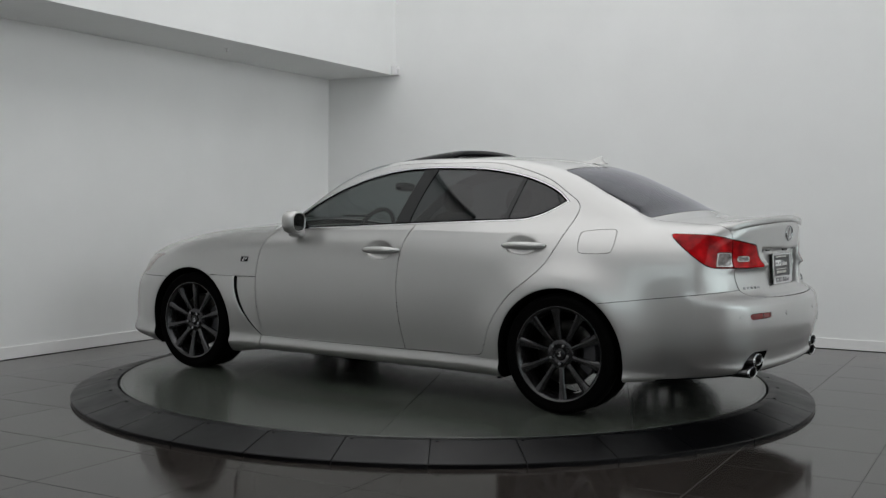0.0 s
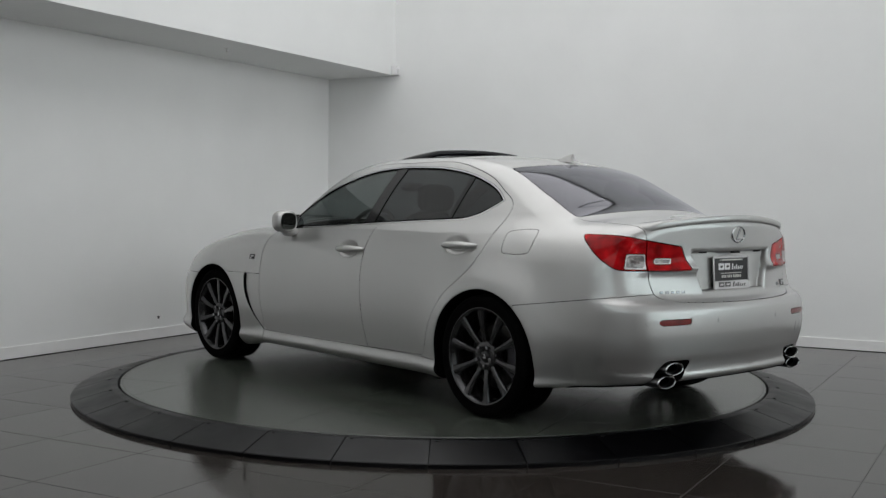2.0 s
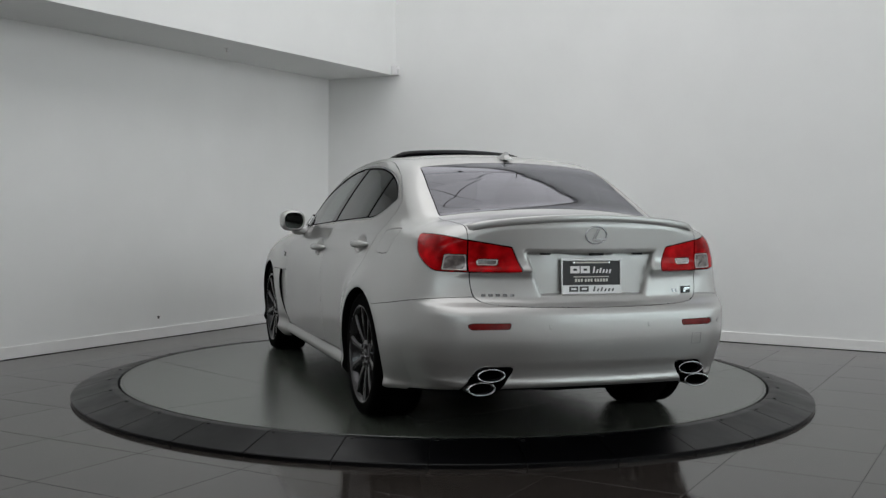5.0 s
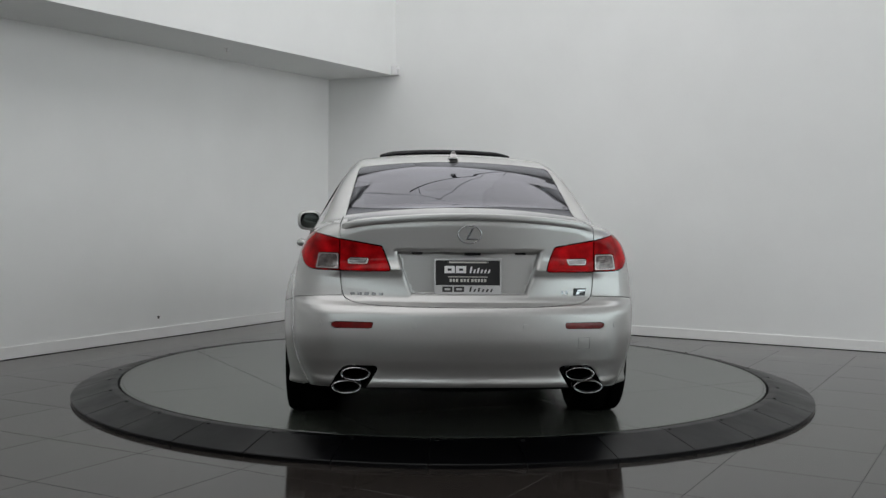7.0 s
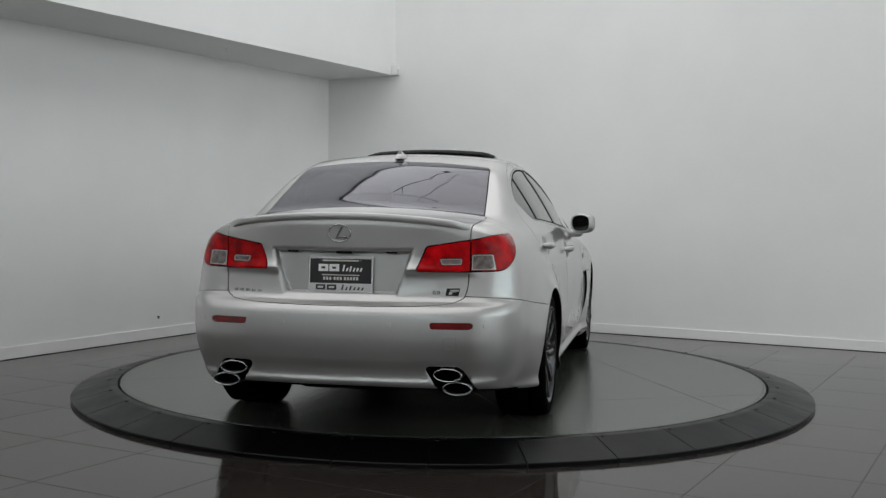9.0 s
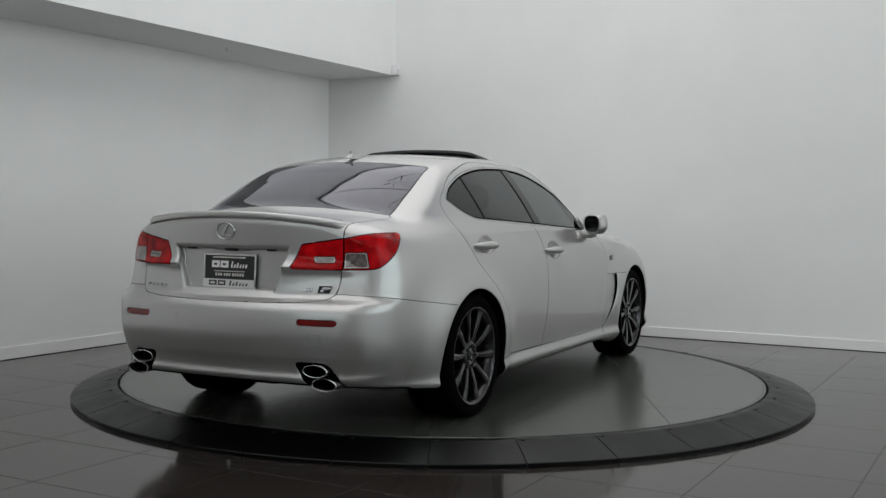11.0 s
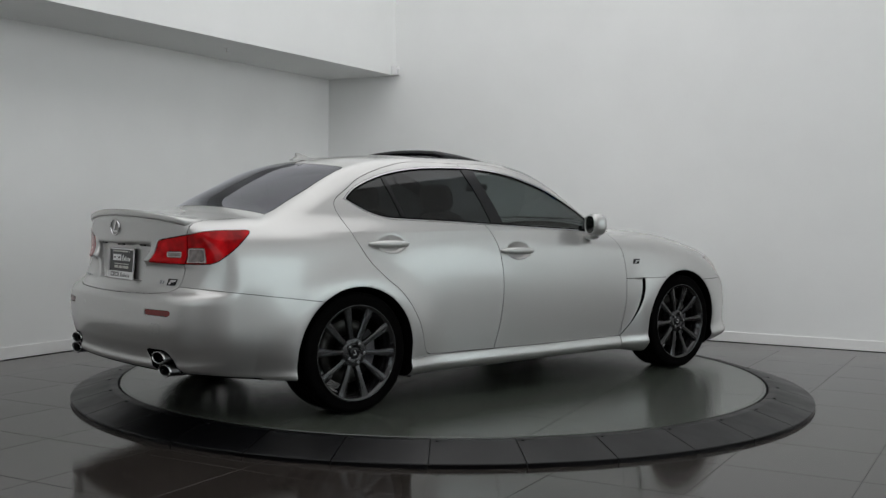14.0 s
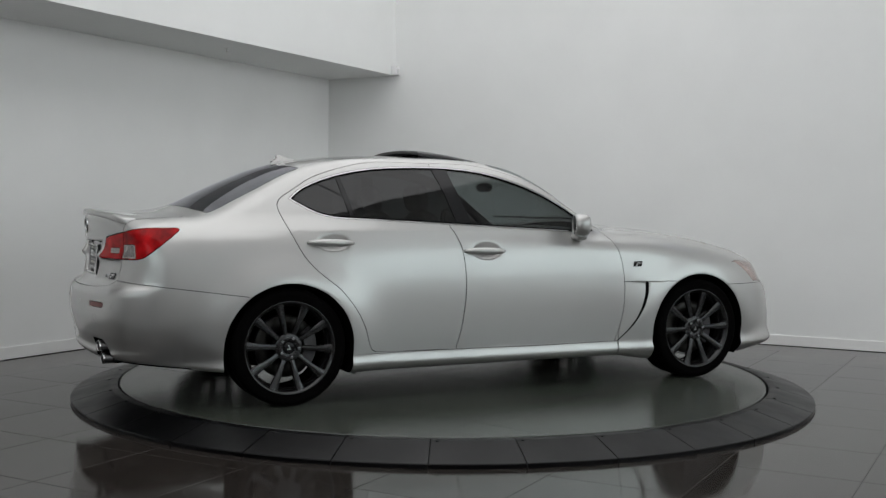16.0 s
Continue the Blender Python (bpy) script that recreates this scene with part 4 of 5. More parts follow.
def ellipsoid_bm(size, m=Matrix(), power=2.4, seg=28, rings=18, bm=None):
    own = bm or bmesh.new()
    rows = []
    f = lambda c, e: math.copysign(abs(c) ** e, c)
    e = 2 / power
    for i in range(rings + 1):
        a = -math.pi / 2 + math.pi * i / rings
        row = []
        for j in range(seg):
            b = 2 * math.pi * j / seg
            v = Vector((f(math.cos(a), e) * f(math.cos(b), e) * size[0], f(math.cos(a), e) * f(math.sin(b), e) * size[1], f(math.sin(a), e) * size[2]))
            row.append(own.verts.new(m @ v))
        rows.append(row)
    for i in range(rings):
        for j in range(seg):
            own.faces.new((rows[i][j], rows[i][(j + 1) % seg], rows[i + 1][(j + 1) % seg], rows[i + 1][j]))
    bmesh.ops.remove_doubles(own, verts=own.verts, dist=1e-5)
    return own


def tube_bm(path, r, seg=10, bm=None, flat=1.0):
    """A round bar along points."""
    own = bm or bmesh.new()
    rows = []
    for i, p in enumerate(path):
        d = (Vector(path[min(i + 1, len(path) - 1)]) - Vector(path[max(i - 1, 0)])).normalized()
        s = d.orthogonal().normalized()
        if abs(d.z) < 0.95:
            s = d.cross(Vector((0, 0, 1))).normalized()
        t = d.cross(s)
        rr = r[i] if isinstance(r, (list, tuple)) else r
        rows.append([own.verts.new(Vector(p) + rr * (math.cos(a) * s + flat * math.sin(a) * t)) for a in [2 * math.pi * k / seg for k in range(seg)]])
    for a, b in zip(rows, rows[1:]):
        for k in range(seg):
            own.faces.new((a[k], a[(k + 1) % seg], b[(k + 1) % seg], b[k]))
    own.faces.new(rows[0][::-1])
    own.faces.new(rows[-1])
    return own


# wheels: the rim carries its tyre, spokes, nuts and the brake behind it
def wheel_meshes(width):
    out = {}
    R = WHEEL_Z
    h = width
    out["tyre"] = lathe([(0.246, 0.0), (0.252, 0.004), (0.262, 0.0), (0.285, 0.008), (0.303, 0.004), (0.316, -0.008), (R - 0.003, -0.026), (R, -0.045), (R, -0.075), (R - 0.005, -0.078), (R - 0.005, -0.084), (R, -0.087), (R, -h + 0.045), (0.318, -h + 0.012), (0.29, -h), (0.25, -h + 0.01), (0.246, -h + 0.03)], 72, axis="y")
    out["wheel"] = lathe([(0.225, -h + 0.02), (0.228, -h + 0.08), (0.214, -0.10), (0.222, -0.04), (0.232, -0.016), (0.240, -0.004), (0.247, 0.003), (0.253, 0.004), (0.256, 0.0), (0.254, -0.012), (0.246, -0.02)], 72, axis="y")
    out["hub"] = lathe([(0.0001, -0.030), (0.032, -0.030), (0.034, -0.026), (0.040, -0.024), (0.070, -0.022), (0.078, -0.028), (0.080, -0.05), (0.080, -0.09)], 40, axis="y")
    out["cap"] = lathe([(0.0001, -0.0195), (0.018, -0.0195), (0.0285, -0.021), (0.0305, -0.025), (0.0305, -0.032)], 28, axis="y")
    out["disc"] = lathe([(0.085, -0.105), (0.088, -0.098), (0.17, -0.098), (0.172, -0.101), (0.172, -0.125), (0.09, -0.125)], 48, axis="y")
    return out


def spoke_mesh():
    bm = bmesh.new()
    rows = []
    for r, w, yo, th in ((0.062, 0.0165, -0.026, 0.030), (0.09, 0.0135, -0.020, 0.028), (0.14, 0.0150, -0.013, 0.026), (0.19, 0.0195, -0.008, 0.024), (0.225, 0.0240, -0.006, 0.022), (0.246, 0.0270, -0.002, 0.016)):
        rows.append([bm.verts.new(Vector((a, b, r))) for a, b in ((-w, yo - th), (-w, yo - 0.006), (-w * 0.78, yo - 0.0015), (-w * 0.25, yo), (w * 0.25, yo), (w * 0.78, yo - 0.0015), (w, yo - 0.006), (w, yo - th))])
    for a, b in zip(rows, rows[1:]):
        for k in range(len(a) - 1):
            bm.faces.new((a[k], a[k + 1], b[k + 1], b[k]))
    bm.faces.new(rows[0])
    bm.faces.new(rows[-1][::-1])
    bmesh.ops.recalc_face_normals(bm, faces=bm.faces)
    me = bpy.data.meshes.new("spoke")
    bm.to_mesh(me)
    bm.free()
    me.shade_smooth()
    me.set_sharp_from_angle(angle=radians(35))
    me.materials.append(RIM_METAL)
    return me


def build_wheels():
    spoke = spoke_mesh()
    nutm = bpy.data.meshes.new("lug_nut")
    bm = cyl_bm(0.0095, 0.022, Matrix.Rotation(math.pi / 2, 4, "X"), 6, 0.002)
    bm.to_mesh(nutm)
    bm.free()
    nutm.materials.append(DARK_CHROME)
    turn = {(0, 1): 6.0, (0, -1): 14.0, (1, 1): -4.0, (1, -1): 20.0}
    for axle, x, yo, width in ((0, 0.0, 0.868, 0.255), (1, WB, 0.874, 0.230)):
        ms = wheel_meshes(width)
        for side in (1, -1):
            w = raw("wheel", *ms["wheel"], RIM_METAL, car, "smoked alloy wheel with ten spokes", True)
            w.matrix_basis = CS @ Matrix.Translation((x, side * yo, WHEEL_Z)) @ Matrix.Rotation(0 if side == 1 else math.pi, 4, "Z")
            raw("tyre", *ms["tyre"], TYRE, w, "low black tyre", True)
            raw("hub", *ms["hub"], RIM_METAL, w, "", True)
            raw("centre_cap", *ms["cap"], GLOSS_BLACK, w, "black centre cap", True)
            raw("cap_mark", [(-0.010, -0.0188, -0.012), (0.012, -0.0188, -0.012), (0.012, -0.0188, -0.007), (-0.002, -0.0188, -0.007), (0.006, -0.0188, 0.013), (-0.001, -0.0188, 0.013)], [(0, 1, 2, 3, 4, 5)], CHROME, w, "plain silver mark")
            raw("brake_disc", *ms["disc"], BRAKE, w, "steel brake disc", True)
            a0 = radians(turn[(axle, side)])
            for i in range(10):
                o = new("spoke", spoke)
                o.parent = w
                o.matrix_basis = Matrix.Rotation(a0 + i * math.pi / 5, 4, "Y")
            for i in range(5):
                a = a0 + (i + 0.5) * 2 * math.pi / 5
                o = new("lug_nut", nutm)
                o.parent = w
                o.matrix_basis = Matrix.Translation((0.052 * math.sin(a), -0.018, 0.052 * math.cos(a)))
            c = [(r * math.cos(a), r * math.sin(a)) for r, s in ((0.176, 1), (0.108, -1)) for a in [radians(180 - 38 * s + 76 * s * k / 8) for k in range(9)]]
            m = Matrix.Rotation(math.pi / 2, 4, "X") @ Matrix.Translation((0, 0, 0.085))
            part("caliper", prism_bm(c, 0.05, m, 0.006), CALIPER, w, "dark brake caliper")


def build_handles():
    for (hx, hz), door in zip(HANDLES, ("fd", "rd")):
        for side, k in ((1, "L"), (-1, "R")):
            y0 = on_side(hx, hz)
            n = 15
            path, rad = [], []
            for i in range(n):
                t = -1 + 2 * i / (n - 1)
                xx = hx - 0.005 + 0.134 * t
                lift = 0.031 * (1 - abs(t) ** 3.2) - 0.003
                path.append((xx, side * (on_side(xx, hz) + lift), hz + 0.002 - 0.002 * t))
                rad.append(0.0085 + 0.0150 * (1 - abs(t) ** 2.6))
            bm = tube_bm([CS @ Vector(p) for p in path], rad, 12, flat=0.92)
            h = part("door_handle", bm, PAINT, shell[door + k], "silver pull handle", True)
            if door == "fd":
                m = CS @ Matrix.Translation((hx - 0.062, side * (y0 + 0.0415), hz + 0.002)) @ Matrix.Rotation(math.pi / 2, 4, "X")
                part("keyhole", cyl_bm(0.007, 0.006, m, 16), GLOSS_BLACK, h, "black lock cylinder")


def build_mirrors():
    for side in (1, -1):
        c = Vector((1.818, side * 0.895, 0.985))
        lean = Matrix.Rotation(side * radians(8 if side == 1 else 22), 4, "Z")
        m = CS @ Matrix.Translation(c) @ lean
        bm = ellipsoid_bm((0.058, 0.083, 0.069), m, 2.8)
        # flat rear opening
        o = m @ Vector((-0.044, 0, 0))
        nrm = (m.to_3x3() @ Vector((-1, 0, 0)))
        r = bmesh.ops.bisect_plane(bm, geom=bm.verts[:] + bm.edges[:] + bm.faces[:], plane_co=o, plane_no=nrm, clear_outer=True)
        edges = [e for e in r["geom_cut"] if isinstance(e, bmesh.types.BMEdge)]
        ex = bmesh.ops.extrude_edge_only(bm, edges=edges)
        vs = [v for v in ex["geom"] if isinstance(v, bmesh.types.BMVert)]
        for v in vs:
            p = m.inverted() @ v.co
            p = Vector((p.x + 0.012, p.y * 0.97, p.z * 0.965))
            v.co = m @ p
        g = part("door_mirror", bm, PAINT, car, "silver door mirror housing", True)
        glass = ellipsoid_bm((0.004, 0.0745, 0.0615), m @ Matrix.Translation((-0.034, 0, 0)), 2.6, 24, 12)
        part("mirror_glass", glass, MIRROR, g, "dark mirror glass", True)
        base = ellipsoid_bm((0.042, 0.060, 0.030), CS @ Matrix.Translation((1.845, side * 0.835, 0.918)), 2.5, 18, 10)
        part("mirror_foot", base, PAINT, g, "", True)
        tri = [CS @ Vector(p) for p in ((1.80, side * 0.795, 0.955), (1.985, side * 0.775, 0.945), (1.90, side * 0.735, 1.03))]
        bm = bmesh.new()
        bm.faces.new([bm.verts.new(p) for p in tri])
        bmesh.ops.solidify(bm, geom=bm.faces[:], thickness=0.006)
        part("mirror_sail", bm, GLOSS_BLACK, g, "black sail panel")


def oval_tube(cx, cy, cz, ry, rz, x0, x1, wall, seg=40):
    """An oval pipe along x with a rolled rim at x0."""
    prof = [(0.0, x1), (0.0, x0 + 0.004), (wall * 0.25, x0), (wall * 0.75, x0), (wall, x0 + 0.004), (wall, x1)]
    vs, fs = [], []
    n = len(prof)
    for i in range(seg):
        a = 2 * math.pi * i / seg
        for d, x in prof:
            vs.append(CS @ Vector((x, cy + (ry - d) * math.cos(a), cz + (rz - d) * math.sin(a))))
    for i in range(seg):
        j = (i + 1) % seg
        for k in range(n - 1):
            fs.append((i * n + k, i * n + k + 1, j * n + k + 1, j * n + k))
    return vs, fs


def build_exhausts():
    for side in (1, -1):
        for cy, cz, x0 in ((0.508, 0.334, -0.944), (0.549, 0.273, -0.930)):
            v, f = oval_tube(0, side * cy, cz, 0.066, 0.0305, x0, -0.80, 0.0055)
            o = raw("exhaust_tip", v, f, TIP_METAL, shell["bumper"], "dark oval exhaust tip with a bright rim", True)
            v, f = oval_tube(0, side * cy, cz, 0.0666, 0.0311, x0 - 0.002, x0 + 0.006, 0.0064)
            raw("tip_rim", v, f, CHROME, o, "bright rolled rim", True)
            v, f = oval_tube(0, side * cy, cz, 0.058, 0.0235, x0 + 0.03, -0.80, 0.004)
            raw("inner_pipe", v, f, LINING, o, "black inner pipe", True)
            bm = ellipsoid_bm((0.004, 0.060, 0.025), CS @ Matrix.Translation((-0.84, side * cy, cz)), 2.0, 20, 8)
            part("baffle", bm, LINING, o, "black baffle")
    # silencer and rear valance between the outlets
    part("silencer", box_bm((0.30, 0.46, 0.11), CS @ Matrix.Translation((-0.68, 0, 0.285)), 0.04, 3), LINING, car, "dark exhaust silencer box")
    # mud flaps and jacking pads at the arches' ends
    for side in (1, -1):
        for x, zz in ((0.385, 0.160), (3.07, 0.150)):
            part("splash_guard", box_bm((0.012, 0.18, 0.06), CS @ Matrix.Translation((x, side * 0.745, zz + 0.02)), 0.004), LINING, car, "black splash guard behind the wheel")


def build_rear_details():
    lid, bump = shell["lid"], shell["bumper"]
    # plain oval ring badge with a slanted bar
    m = rear_frame(0.0, 0.963, 0.001)
    bm = bmesh.new()
    rows = []
    for i in range(48):
        a = 2 * math.pi * i / 48
        rows.append([bm.verts.new(m @ Vector(((0.056 - d) * math.cos(a), (0.043 - d) * math.sin(a), h))) for d, h in ((0, 0), (0.001, 0.005), (0.0035, 0.007), (0.006, 0.005), (0.007, 0))])
    for i in range(48):
        a, b = rows[i], rows[(i + 1) % 48]
        for k in range(4):
            bm.faces.new((a[k], b[k], b[k + 1], a[k + 1]))
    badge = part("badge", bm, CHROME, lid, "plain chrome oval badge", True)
    part("badge_bar", prism_bm([(-0.020, -0.024), (0.036, -0.024), (0.038, -0.016), (-0.006, -0.016), (0.020, 0.030), (0.008, 0.030)], 0.006, m, 0.0015), CHROME, badge)
    # number plate in its bright frame
    m = CS @ Matrix.Translation((-0.9005, 0.004, 0.7735)) @ Matrix.Rotation(radians(-90), 4, "Z") @ Matrix.Rotation(radians(90 - 3.5), 4, "X")
    plate = part("number_plate", box_bm((0.296, 0.150, 0.004), m, 0.002), PLATE_BLACK, lid, "black dealer plate in a chrome frame")
    bm = bmesh.new()
    for sx, sy, px, py in ((0.308, 0.011, 0, 0.0755), (0.308, 0.040, 0, -0.062), (0.008, 0.150, -0.150, 0), (0.008, 0.150, 0.150, 0)):
        box_bm((sx, sy, 0.008), m @ Matrix.Translation((px, py, 0.004)), 0.002, 1, bm)
    part("plate_frame", bm, PLATE_FRAME, plate, "bright plate frame")
    marks = [(0.0, -0.004, 0.180, 0.004, PLATE_GREY), (0.0, 0.062, 0.19, 0.007, PLATE_GREY)]
    marks += [(-0.083, 0.029, 0.047, 0.033, PLATE_WHITE), (-0.031, 0.029, 0.047, 0.033, PLATE_WHITE)]
    marks += [(-0.078 + 0.0145 * i + (0.006 if i > 2 else 0) + (0.006 if i > 5 else 0), -0.020, 0.010, 0.014, PLATE_GREY) for i in range(11)]
    for px, py, sx, sy, mat in marks:
        part("plate_mark", box_bm((sx, sy, 0.002), m @ Matrix.Translation((px, py, 0.003)), 0.0008, 1), mat, plate)
    for px, py in ((-0.083, 0.029), (-0.031, 0.029)):
        part("plate_mark", box_bm((0.018, 0.010, 0.001), m @ Matrix.Translation((px, py, 0.0042))), PLATE_BLACK, plate)
    slant = [(-0.007, -0.5), (0.001, -0.5), (0.007, 0.5), (-0.001, 0.5)]
    for i in range(6):
        hgt = (0.030, 0.017, 0.024, 0.017, 0.017, 0.017)[i]
        part("plate_mark", prism_bm([(px, py * hgt) for px, py in slant], 0.002, m @ Matrix.Translation((0.014 + 0.0165 * i, 0.013 + hgt / 2, 0.002))), PLATE_WHITE, plate)
        hgt *= 0.8
        part("frame_mark", prism_bm([(px, py * hgt) for px, py in slant], 0.002, m @ Matrix.Translation((0.012 + 0.0190 * i, -0.072 + hgt / 2, 0.0075))), PLATE_BLACK, plate)
    for px in (-0.093, -0.040):
        part("frame_mark", box_bm((0.046, 0.024, 0.002), m @ Matrix.Translation((px, -0.060, 0.0085)), 0.0008, 1), PLATE_BLACK, plate)
        part("frame_mark", box_bm((0.026, 0.009, 0.002), m @ Matrix.Translation((px, -0.060, 0.0092))), PLATE_FRAME, plate)
    for sx in (-1, 1):
        for sy in (-1, 1):
            part("screw", cyl_bm(0.005, 0.003, m @ Matrix.Translation((sx * 0.09, sy * 0.062, 0.008 if sy < 0 else 0.0085)), 10), CHROME, plate)
    # overhang above the plate with its lamps and release
    bm = bmesh.new()
    rows = []
    for i in range(25):
        y = 0.305 * (-1 + i / 12)
        xo = -0.914 + 0.30 * y * y
        rows.append([bm.verts.new(CS @ Vector((xo + dx, y, 0.886 + dz))) for dx, dz in ((-0.010, -0.002), (-0.008, -0.004), (0.014, -0.004), (0.014, 0.004), (-0.008, 0.004), (-0.010, 0.002))])
    for p, q in zip(rows, rows[1:]):
        for k in range(6):
            bm.faces.new((p[k], p[(k + 1) % 6], q[(k + 1) % 6], q[k]))
    bm.faces.new(rows[0])
    bm.faces.new(rows[-1][::-1])
    garn = part("plate_garnish", bm, PAINT, lid, "silver garnish edge above the plate")
    part("release_button", box_bm((0.010, 0.075, 0.010), CS @ Matrix.Translation((-0.912, -0.015, 0.874)), 0.003), GLOSS_BLACK, garn, "black release pad")
    part("plate_lamp", box_bm((0.012, 0.05, 0.008), CS @ Matrix.Translation((-0.895, -0.235, 0.876)), 0.002), GLOSS_BLACK, garn)
    part("plate_lamp", box_bm((0.012, 0.05, 0.008), CS @ Matrix.Translation((-0.895, 0.235, 0.876)), 0.002), GLOSS_BLACK, garn)
    # maker's lettering as plain bars, model badge as a dark slanted tab
    for i in range(5):
        m = rear_frame(0.525 - i * 0.032, 0.690, 0.0005)
        part("letter_bar", box_bm((0.020, 0.012, 0.003), m, 0.001, 1), DARK_CHROME, lid)
    for i in range(2):
        m = rear_frame(-0.432 - i * 0.018, 0.699, 0.0005)
        part("letter_bar", box_bm((0.012, 0.016, 0.003), m, 0.001, 1), DARK_CHROME, lid)
    m = rear_frame(-0.512, 0.701, 0.0005)
    tab = part("model_tab", prism_bm([(-0.032, -0.017), (0.026, -0.017), (0.036, 0.017), (-0.026, 0.017)], 0.004, m, 0.001), GLOSS_BLACK, lid, "dark slanted model tab")
    part("tab_bar", prism_bm([(-0.012, 0.002), (0.028, 0.002), (0.031, 0.010), (-0.008, 0.010)], 0.0015, m @ Matrix.Translation((0, 0, 0.004))), CHROME, tab)
    part("tab_bar", prism_bm([(-0.020, -0.012), (-0.004, -0.012), (0.000, -0.002), (0.016, -0.002), (0.017, 0.000), (-0.015, 0.000)], 0.0015, m @ Matrix.Translation((0, 0, 0.004))), CHROME, tab)
    # parking sensors and the towing eye cover
    for yy in (0.248, -0.248, 0.672, -0.672):
        m = rear_frame(yy, 0.556, 0.0004)
        o = part("parking_sensor", cyl_bm(0.011, 0.003, m, 20, 0.0008), PAINT, bump)
        part("sensor_ring", cyl_bm(0.0117, 0.0012, m, 20), SEAM, o)
    for yy in (-0.52,):
        m = rear_frame(yy, 0.478, 0.0002)
        bm = bmesh.new()
        for sx, sy, px, py in ((0.056, 0.0016, 0, 0.025), (0.056, 0.0016, 0, -0.025), (0.0016, 0.05, 0.028, 0), (0.0016, 0.05, -0.028, 0)):
            box_bm((sx, sy, 0.0012), m @ Matrix.Translation((px, py, 0)), bm=bm)
        part("towing_cover", bm, SEAM, bump, "faint joint of a towing eye cover")


def on_top(x, y):
    """Height of the deck at a place in the plan."""
    a, b = 0.85, 1.2
    for _ in range(26):
        m = (a + b) / 2
        if float(field(np.array([x, y, m]))) < 0:
            a = m
        else:
            b = m
    return (a + b) / 2


def build_spoiler():
    # a thin lip swept across the lid's rear edge
    n = 44
    bm = bmesh.new()
    rows = []
    for i in range(n + 1):
        y = 0.578 * (-1 + 2 * i / n)
        fade = min(1.0, (0.580 - abs(y)) / 0.07) ** 0.5 if abs(y) < 0.580 else 0.0
        xr = float(c_rear(1.03)) + 0.310 * y * y - 0.004 * fade - 0.001 + 0.03 * (1 - fade)
        zt = 1.059 - 0.128 * y * y - 0.016 * (1 - fade)
        pts = []
        for dx, k in ((0.26, 0.0), (0.20, 0.10), (0.14, 0.36), (0.08, 0.74), (0.03, 0.97), (0.010, 1.0)):
            zd = on_top(xr + dx, y)
            pts.append((xr + dx, (zd - 0.004) * (1 - k) + zt * k if k else zd - 0.006))
        pts += [(xr + 0.003, zt - 0.003), (xr, zt - 0.008), (xr + 0.0005, zt - 0.026), (xr + 0.003, zt - 0.031), (xr + 0.03, zt - 0.042)]
        rows.append([bm.verts.new(CS @ Vector((px, y, pz))) for px, pz in pts])
    k = len(rows[0])
    for a, b in zip(rows, rows[1:]):
        for j in range(k - 1):
            bm.faces.new((a[j], a[j + 1], b[j + 1], b[j]))
        bm.faces.new((a[k - 1], a[0], b[0], b[k - 1]))
    bm.faces.new(rows[0])
    bm.faces.new(rows[-1][::-1])
    part("spoiler", bm, PAINT, shell["lid"], "low silver lip spoiler", True)


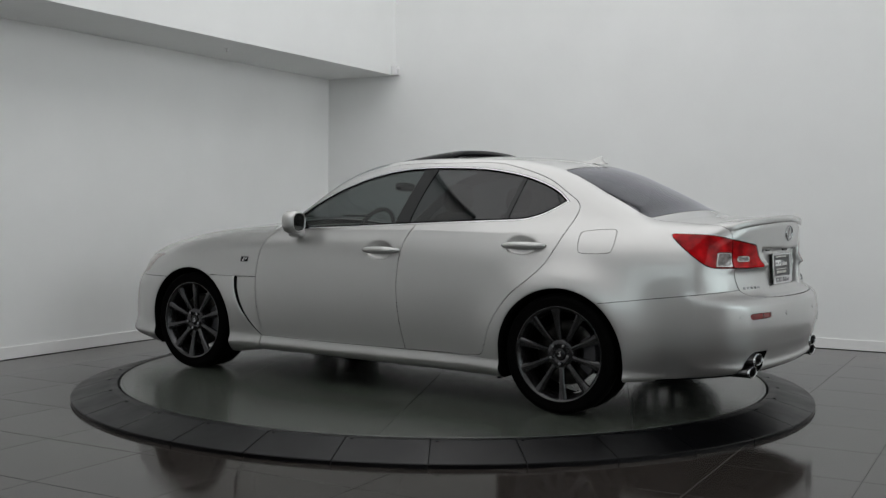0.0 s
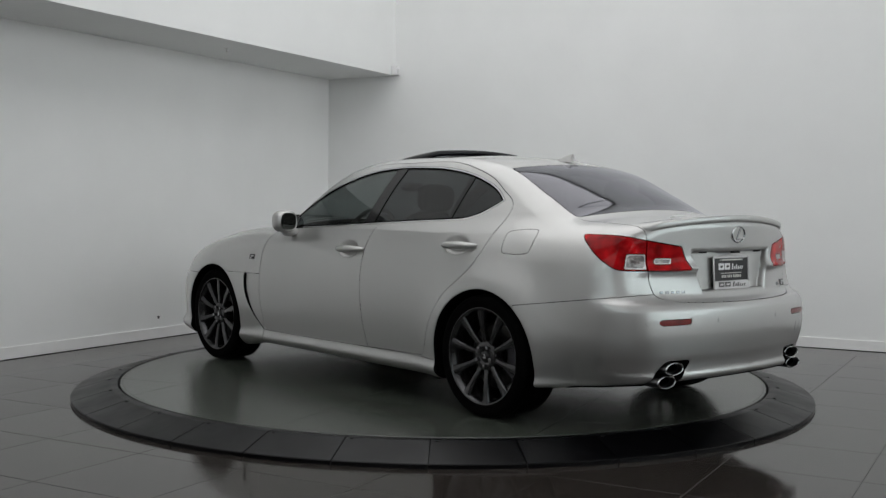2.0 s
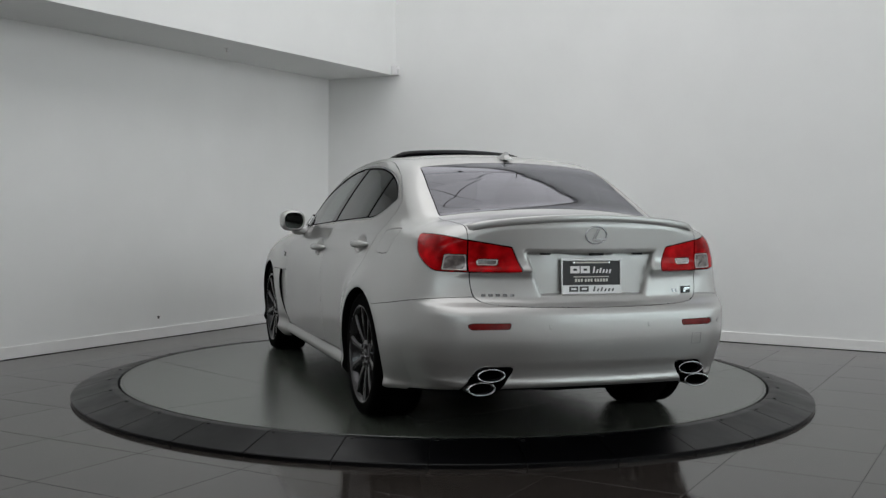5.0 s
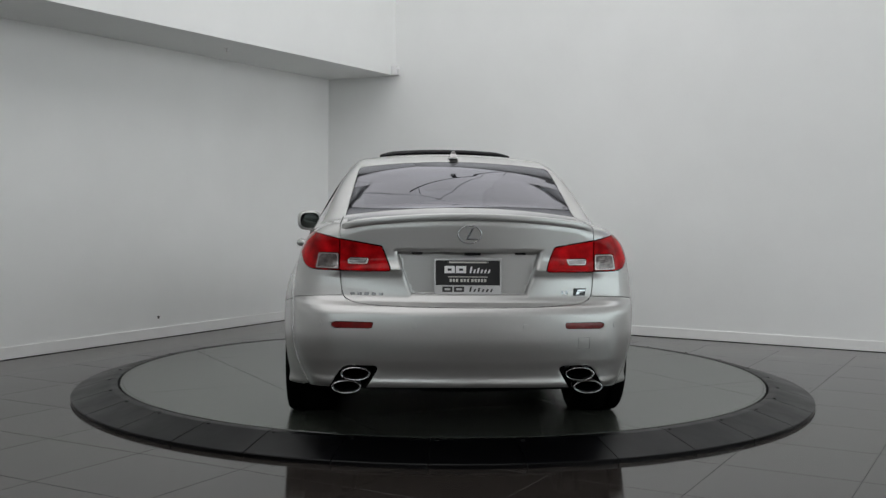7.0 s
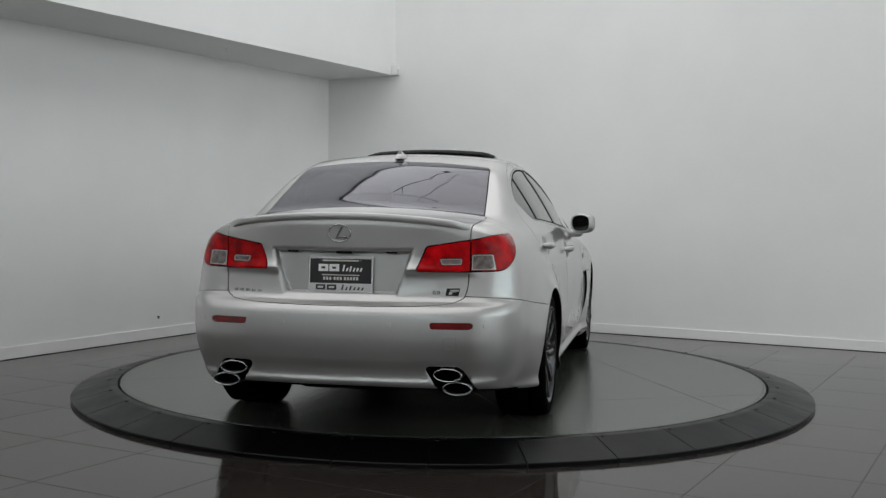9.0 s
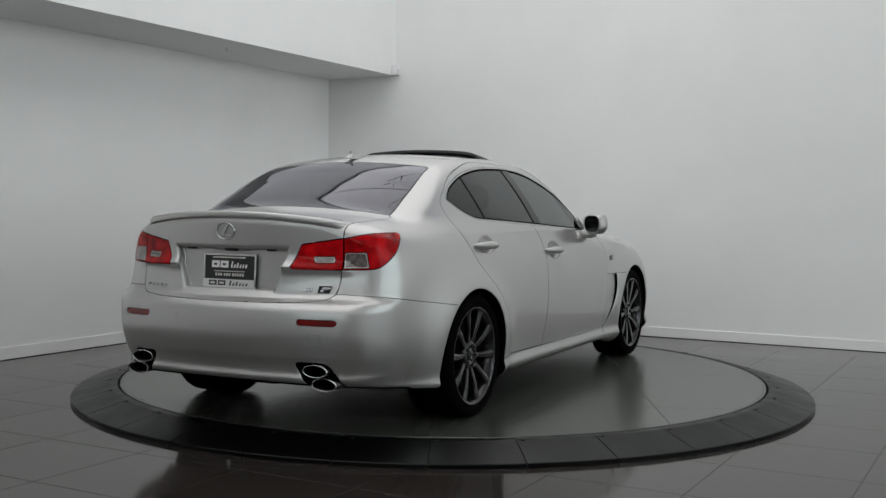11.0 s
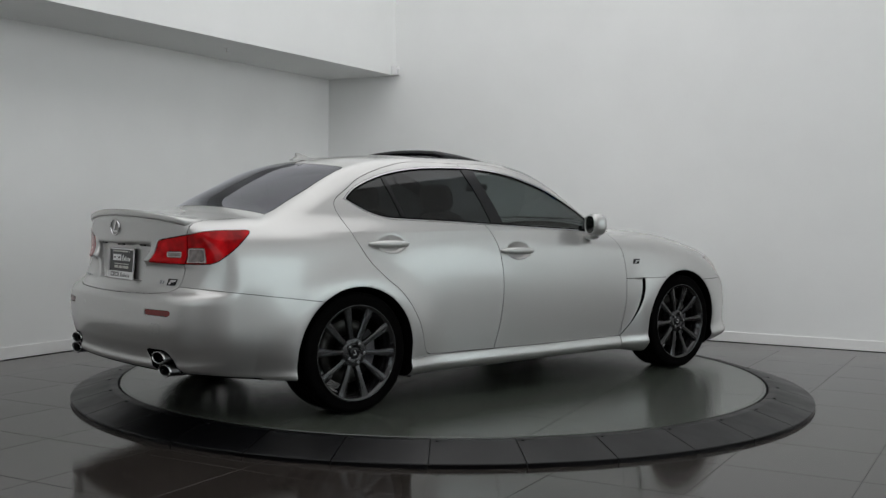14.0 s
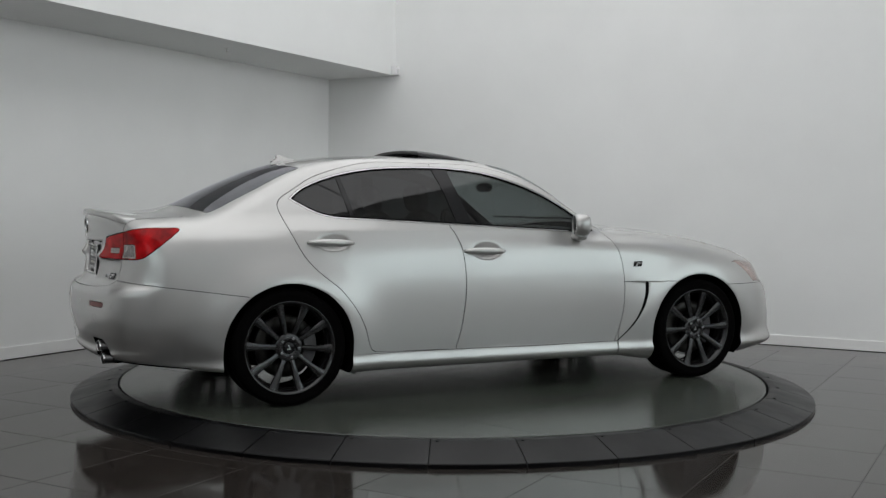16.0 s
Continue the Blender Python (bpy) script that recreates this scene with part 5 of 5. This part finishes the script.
def build_roof_details():
    # shark fin aerial
    prof = [(0.0, 0.0), (0.155, 0.0), (0.150, 0.006), (0.105, 0.017), (0.070, 0.032), (0.045, 0.044), (0.028, 0.045), (0.030, 0.026), (0.018, 0.012), (0.0, 0.006)]
    bm = bmesh.new()
    z0 = float(c_roof(0.22)) - 0.004
    rows = []
    for s in (-1, 0, 1):
        row = []
        for px, pz in prof:
            w = 0.024 * max(0.06, 1 - (pz / 0.055)) ** 0.9
            row.append(bm.verts.new(CS @ Vector((0.145 + px, s * w, z0 + pz + 0.07 * px))))
        rows.append(row)
    n = len(prof)
    for a, b in zip(rows, rows[1:]):
        for k in range(n):
            bm.faces.new((a[k], a[(k + 1) % n], b[(k + 1) % n], b[k]))
    bm.faces.new(rows[0][::-1])
    bm.faces.new(rows[2])
    part("aerial_fin", bm, PAINT, car, "silver shark fin aerial on the roof")
    # tilted sunroof
    bm = bmesh.new()
    rows, nx, ny = [], 14, 20
    for top in (1, 0):
        grid = []
        for i in range(nx + 1):
            t = i / nx
            row = []
            for j in range(ny + 1):
                s = -1 + 2 * j / ny
                xx = 0.935 + 0.43 * t
                yy = 0.405 * s
                xx += 0.05 * s * s * (1 - t) * 0.6
                z = 1.446 - 0.052 * t ** 1.4 - 0.125 * yy * yy - 0.012 * max(0.0, abs(s) - 0.85) / 0.15
                edge = 0.010 if t < 0.02 or abs(s) > 0.98 else 0.0
                row.append(bm.verts.new(CS @ Vector((xx, yy, z - edge * 0.6 if top else z - 0.034))))
            grid.append(row)
        rows.append(grid)
    for g in rows:
        for i in range(nx):
            for j in range(ny):
                bm.faces.new((g[i][j], g[i + 1][j], g[i + 1][j + 1], g[i][j + 1]))
    a, b = rows
    ring = [(0, j) for j in range(ny)] + [(i, ny) for i in range(nx)] + [(nx, j) for j in range(ny, 0, -1)] + [(i, 0) for i in range(nx, 0, -1)]
    for (i, j), (k, l) in zip(ring, ring[1:] + ring[:1]):
        bm.faces.new((a[i][j], a[k][l], b[k][l], b[i][j]))
    part("sunroof", bm, GLOSS_BLACK, car, "black glass sunroof tilted open", True)
    # wipers at the windscreen's foot
    for yy in (0.25, -0.35):
        part("wiper", tube_bm([CS @ Vector((2.20, yy, 1.015)), CS @ Vector((2.16, yy + 0.25, 1.02)), CS @ Vector((2.07, yy + 0.45, 1.02))], 0.006, 8), LINING, car, "black windscreen wiper")


def build_side_details():
    # plain tab badges on the front wings
    for side in (1, -1):
        x0, z0 = 2.262, 0.742
        y0 = on_side(x0, z0)
        m = CS @ Matrix.Translation((x0, side * (y0 - 0.001), z0)) @ Matrix.Rotation(math.pi / 2, 4, "X")
        m = m if side == -1 else CS @ Matrix.Translation((x0, side * (y0 - 0.001), z0)) @ Matrix.Rotation(math.pi, 4, "Z") @ Matrix.Rotation(math.pi / 2, 4, "X")
        b = part("wing_badge", prism_bm([(-0.034, -0.016), (0.026, -0.016), (0.034, 0.016), (-0.026, 0.016)], 0.005, m, 0.001), GLOSS_BLACK, car, "small dark tab badge with chrome edge")
        part("badge_bar", prism_bm([(-0.012, 0.002), (0.026, 0.002), (0.029, 0.009), (-0.008, 0.009)], 0.0015, m @ Matrix.Translation((0, 0, 0.005))), CHROME, b)
        part("badge_bar", prism_bm([(-0.020, -0.012), (-0.005, -0.012), (-0.001, -0.003), (0.013, -0.003), (0.014, -0.001), (-0.015, -0.001)], 0.0015, m @ Matrix.Translation((0, 0, 0.005))), CHROME, b)


def build_cabin():
    # seats, dashboard and wheel seen dimly through the glass
    def seat(x, y, w, base_z=0.42):
        bm = ellipsoid_bm((0.25, w, 0.09), CS @ Matrix.Translation((x + 0.12, y, base_z)), 3.2, 20, 10)
        s = part("seat", bm, SEAT, car, "dark leather seat", True)
        m = CS @ Matrix.Translation((x - 0.16, y, base_z + 0.32)) @ Matrix.Rotation(radians(-16), 4, "Y")
        part("backrest", ellipsoid_bm((0.075, w, 0.33), m, 3.2, 20, 12), SEAT, s, "", True)
        m = CS @ Matrix.Translation((x - 0.27, y, base_z + 0.72)) @ Matrix.Rotation(radians(-10), 4, "Y")
        part("headrest", ellipsoid_bm((0.045, min(w, 0.135), 0.085), m, 3.0, 16, 10), SEAT, s, "", True)
    for y in (0.37, -0.37):
        seat(1.22, y, 0.25)
    for y in (0.34, -0.34):
        seat(0.36, y, 0.30, 0.46)
    d = part("dashboard", ellipsoid_bm((0.22, 0.68, 0.13), CS @ Matrix.Translation((1.95, 0, 0.84)), 3.5, 28, 12), SEAT, car, "dark dashboard", True)
    ring = [CS @ (Vector((1.60, 0.37, 0.90)) + Matrix.Rotation(radians(-24), 3, "Y") @ Vector((0, 0.185 * math.cos(a), 0.185 * math.sin(a)))) for a in [2 * math.pi * k / 32 for k in range(33)]]
    st = part("steering_wheel", tube_bm(ring, 0.015, 8), SEAT, car, "black steering wheel", True)
    part("hub", ellipsoid_bm((0.03, 0.07, 0.06), CS @ Matrix.Translation((1.62, 0.37, 0.895)), 2.6, 16, 8), SEAT, st, "", True)
    part("rear_mirror", ellipsoid_bm((0.015, 0.11, 0.03), CS @ Matrix.Translation((1.62, 0.0, 1.22)), 3, 16, 8), GLOSS_BLACK, car, "small cabin mirror", True)
    part("parcel_shelf", box_bm((0.50, 1.02, 0.02), CS @ Matrix.Translation((-0.20, 0, 0.985)), 0.006), SEAT, car, "black parcel shelf")


MIRROR = material("mirror glass", (0.055, 0.06, 0.055), 0.03, metal=0.9)
PLATE_BLACK = material("plate black", (0.012, 0.012, 0.013), 0.35)
PLATE_WHITE = material("plate white", (0.75, 0.75, 0.75), 0.4)
PLATE_GREY = material("plate grey", (0.55, 0.54, 0.50), 0.4)
PLATE_FRAME = material("plate frame", (0.70, 0.70, 0.70), 0.25, metal=0.5)
SEAM = material("seam shade", (0.27, 0.27, 0.265), 0.5, metal=0.4)
SEAT = material("dark leather", (0.022, 0.021, 0.021), 0.5, grain=(60, 0.15, 6, 0.15), bump=(180, 0.15, 0.001))

build_wheels()
build_handles()
build_mirrors()
build_exhausts()
build_rear_details()
build_spoiler()
build_roof_details()
build_side_details()
build_cabin()


def motions():
    rows = []
    for i in range(33):
        t = i * 0.5
        rows.append((t, TURN0 + RATE * t))
    walk(car, [(t, pose(0, 0, DISC_Z, 0, 0, a)) for t, a in rows])
    walk(disc, [(t, pose(0, 0, 0, 0, 0, a + 25)) for t, a in rows])


motions()
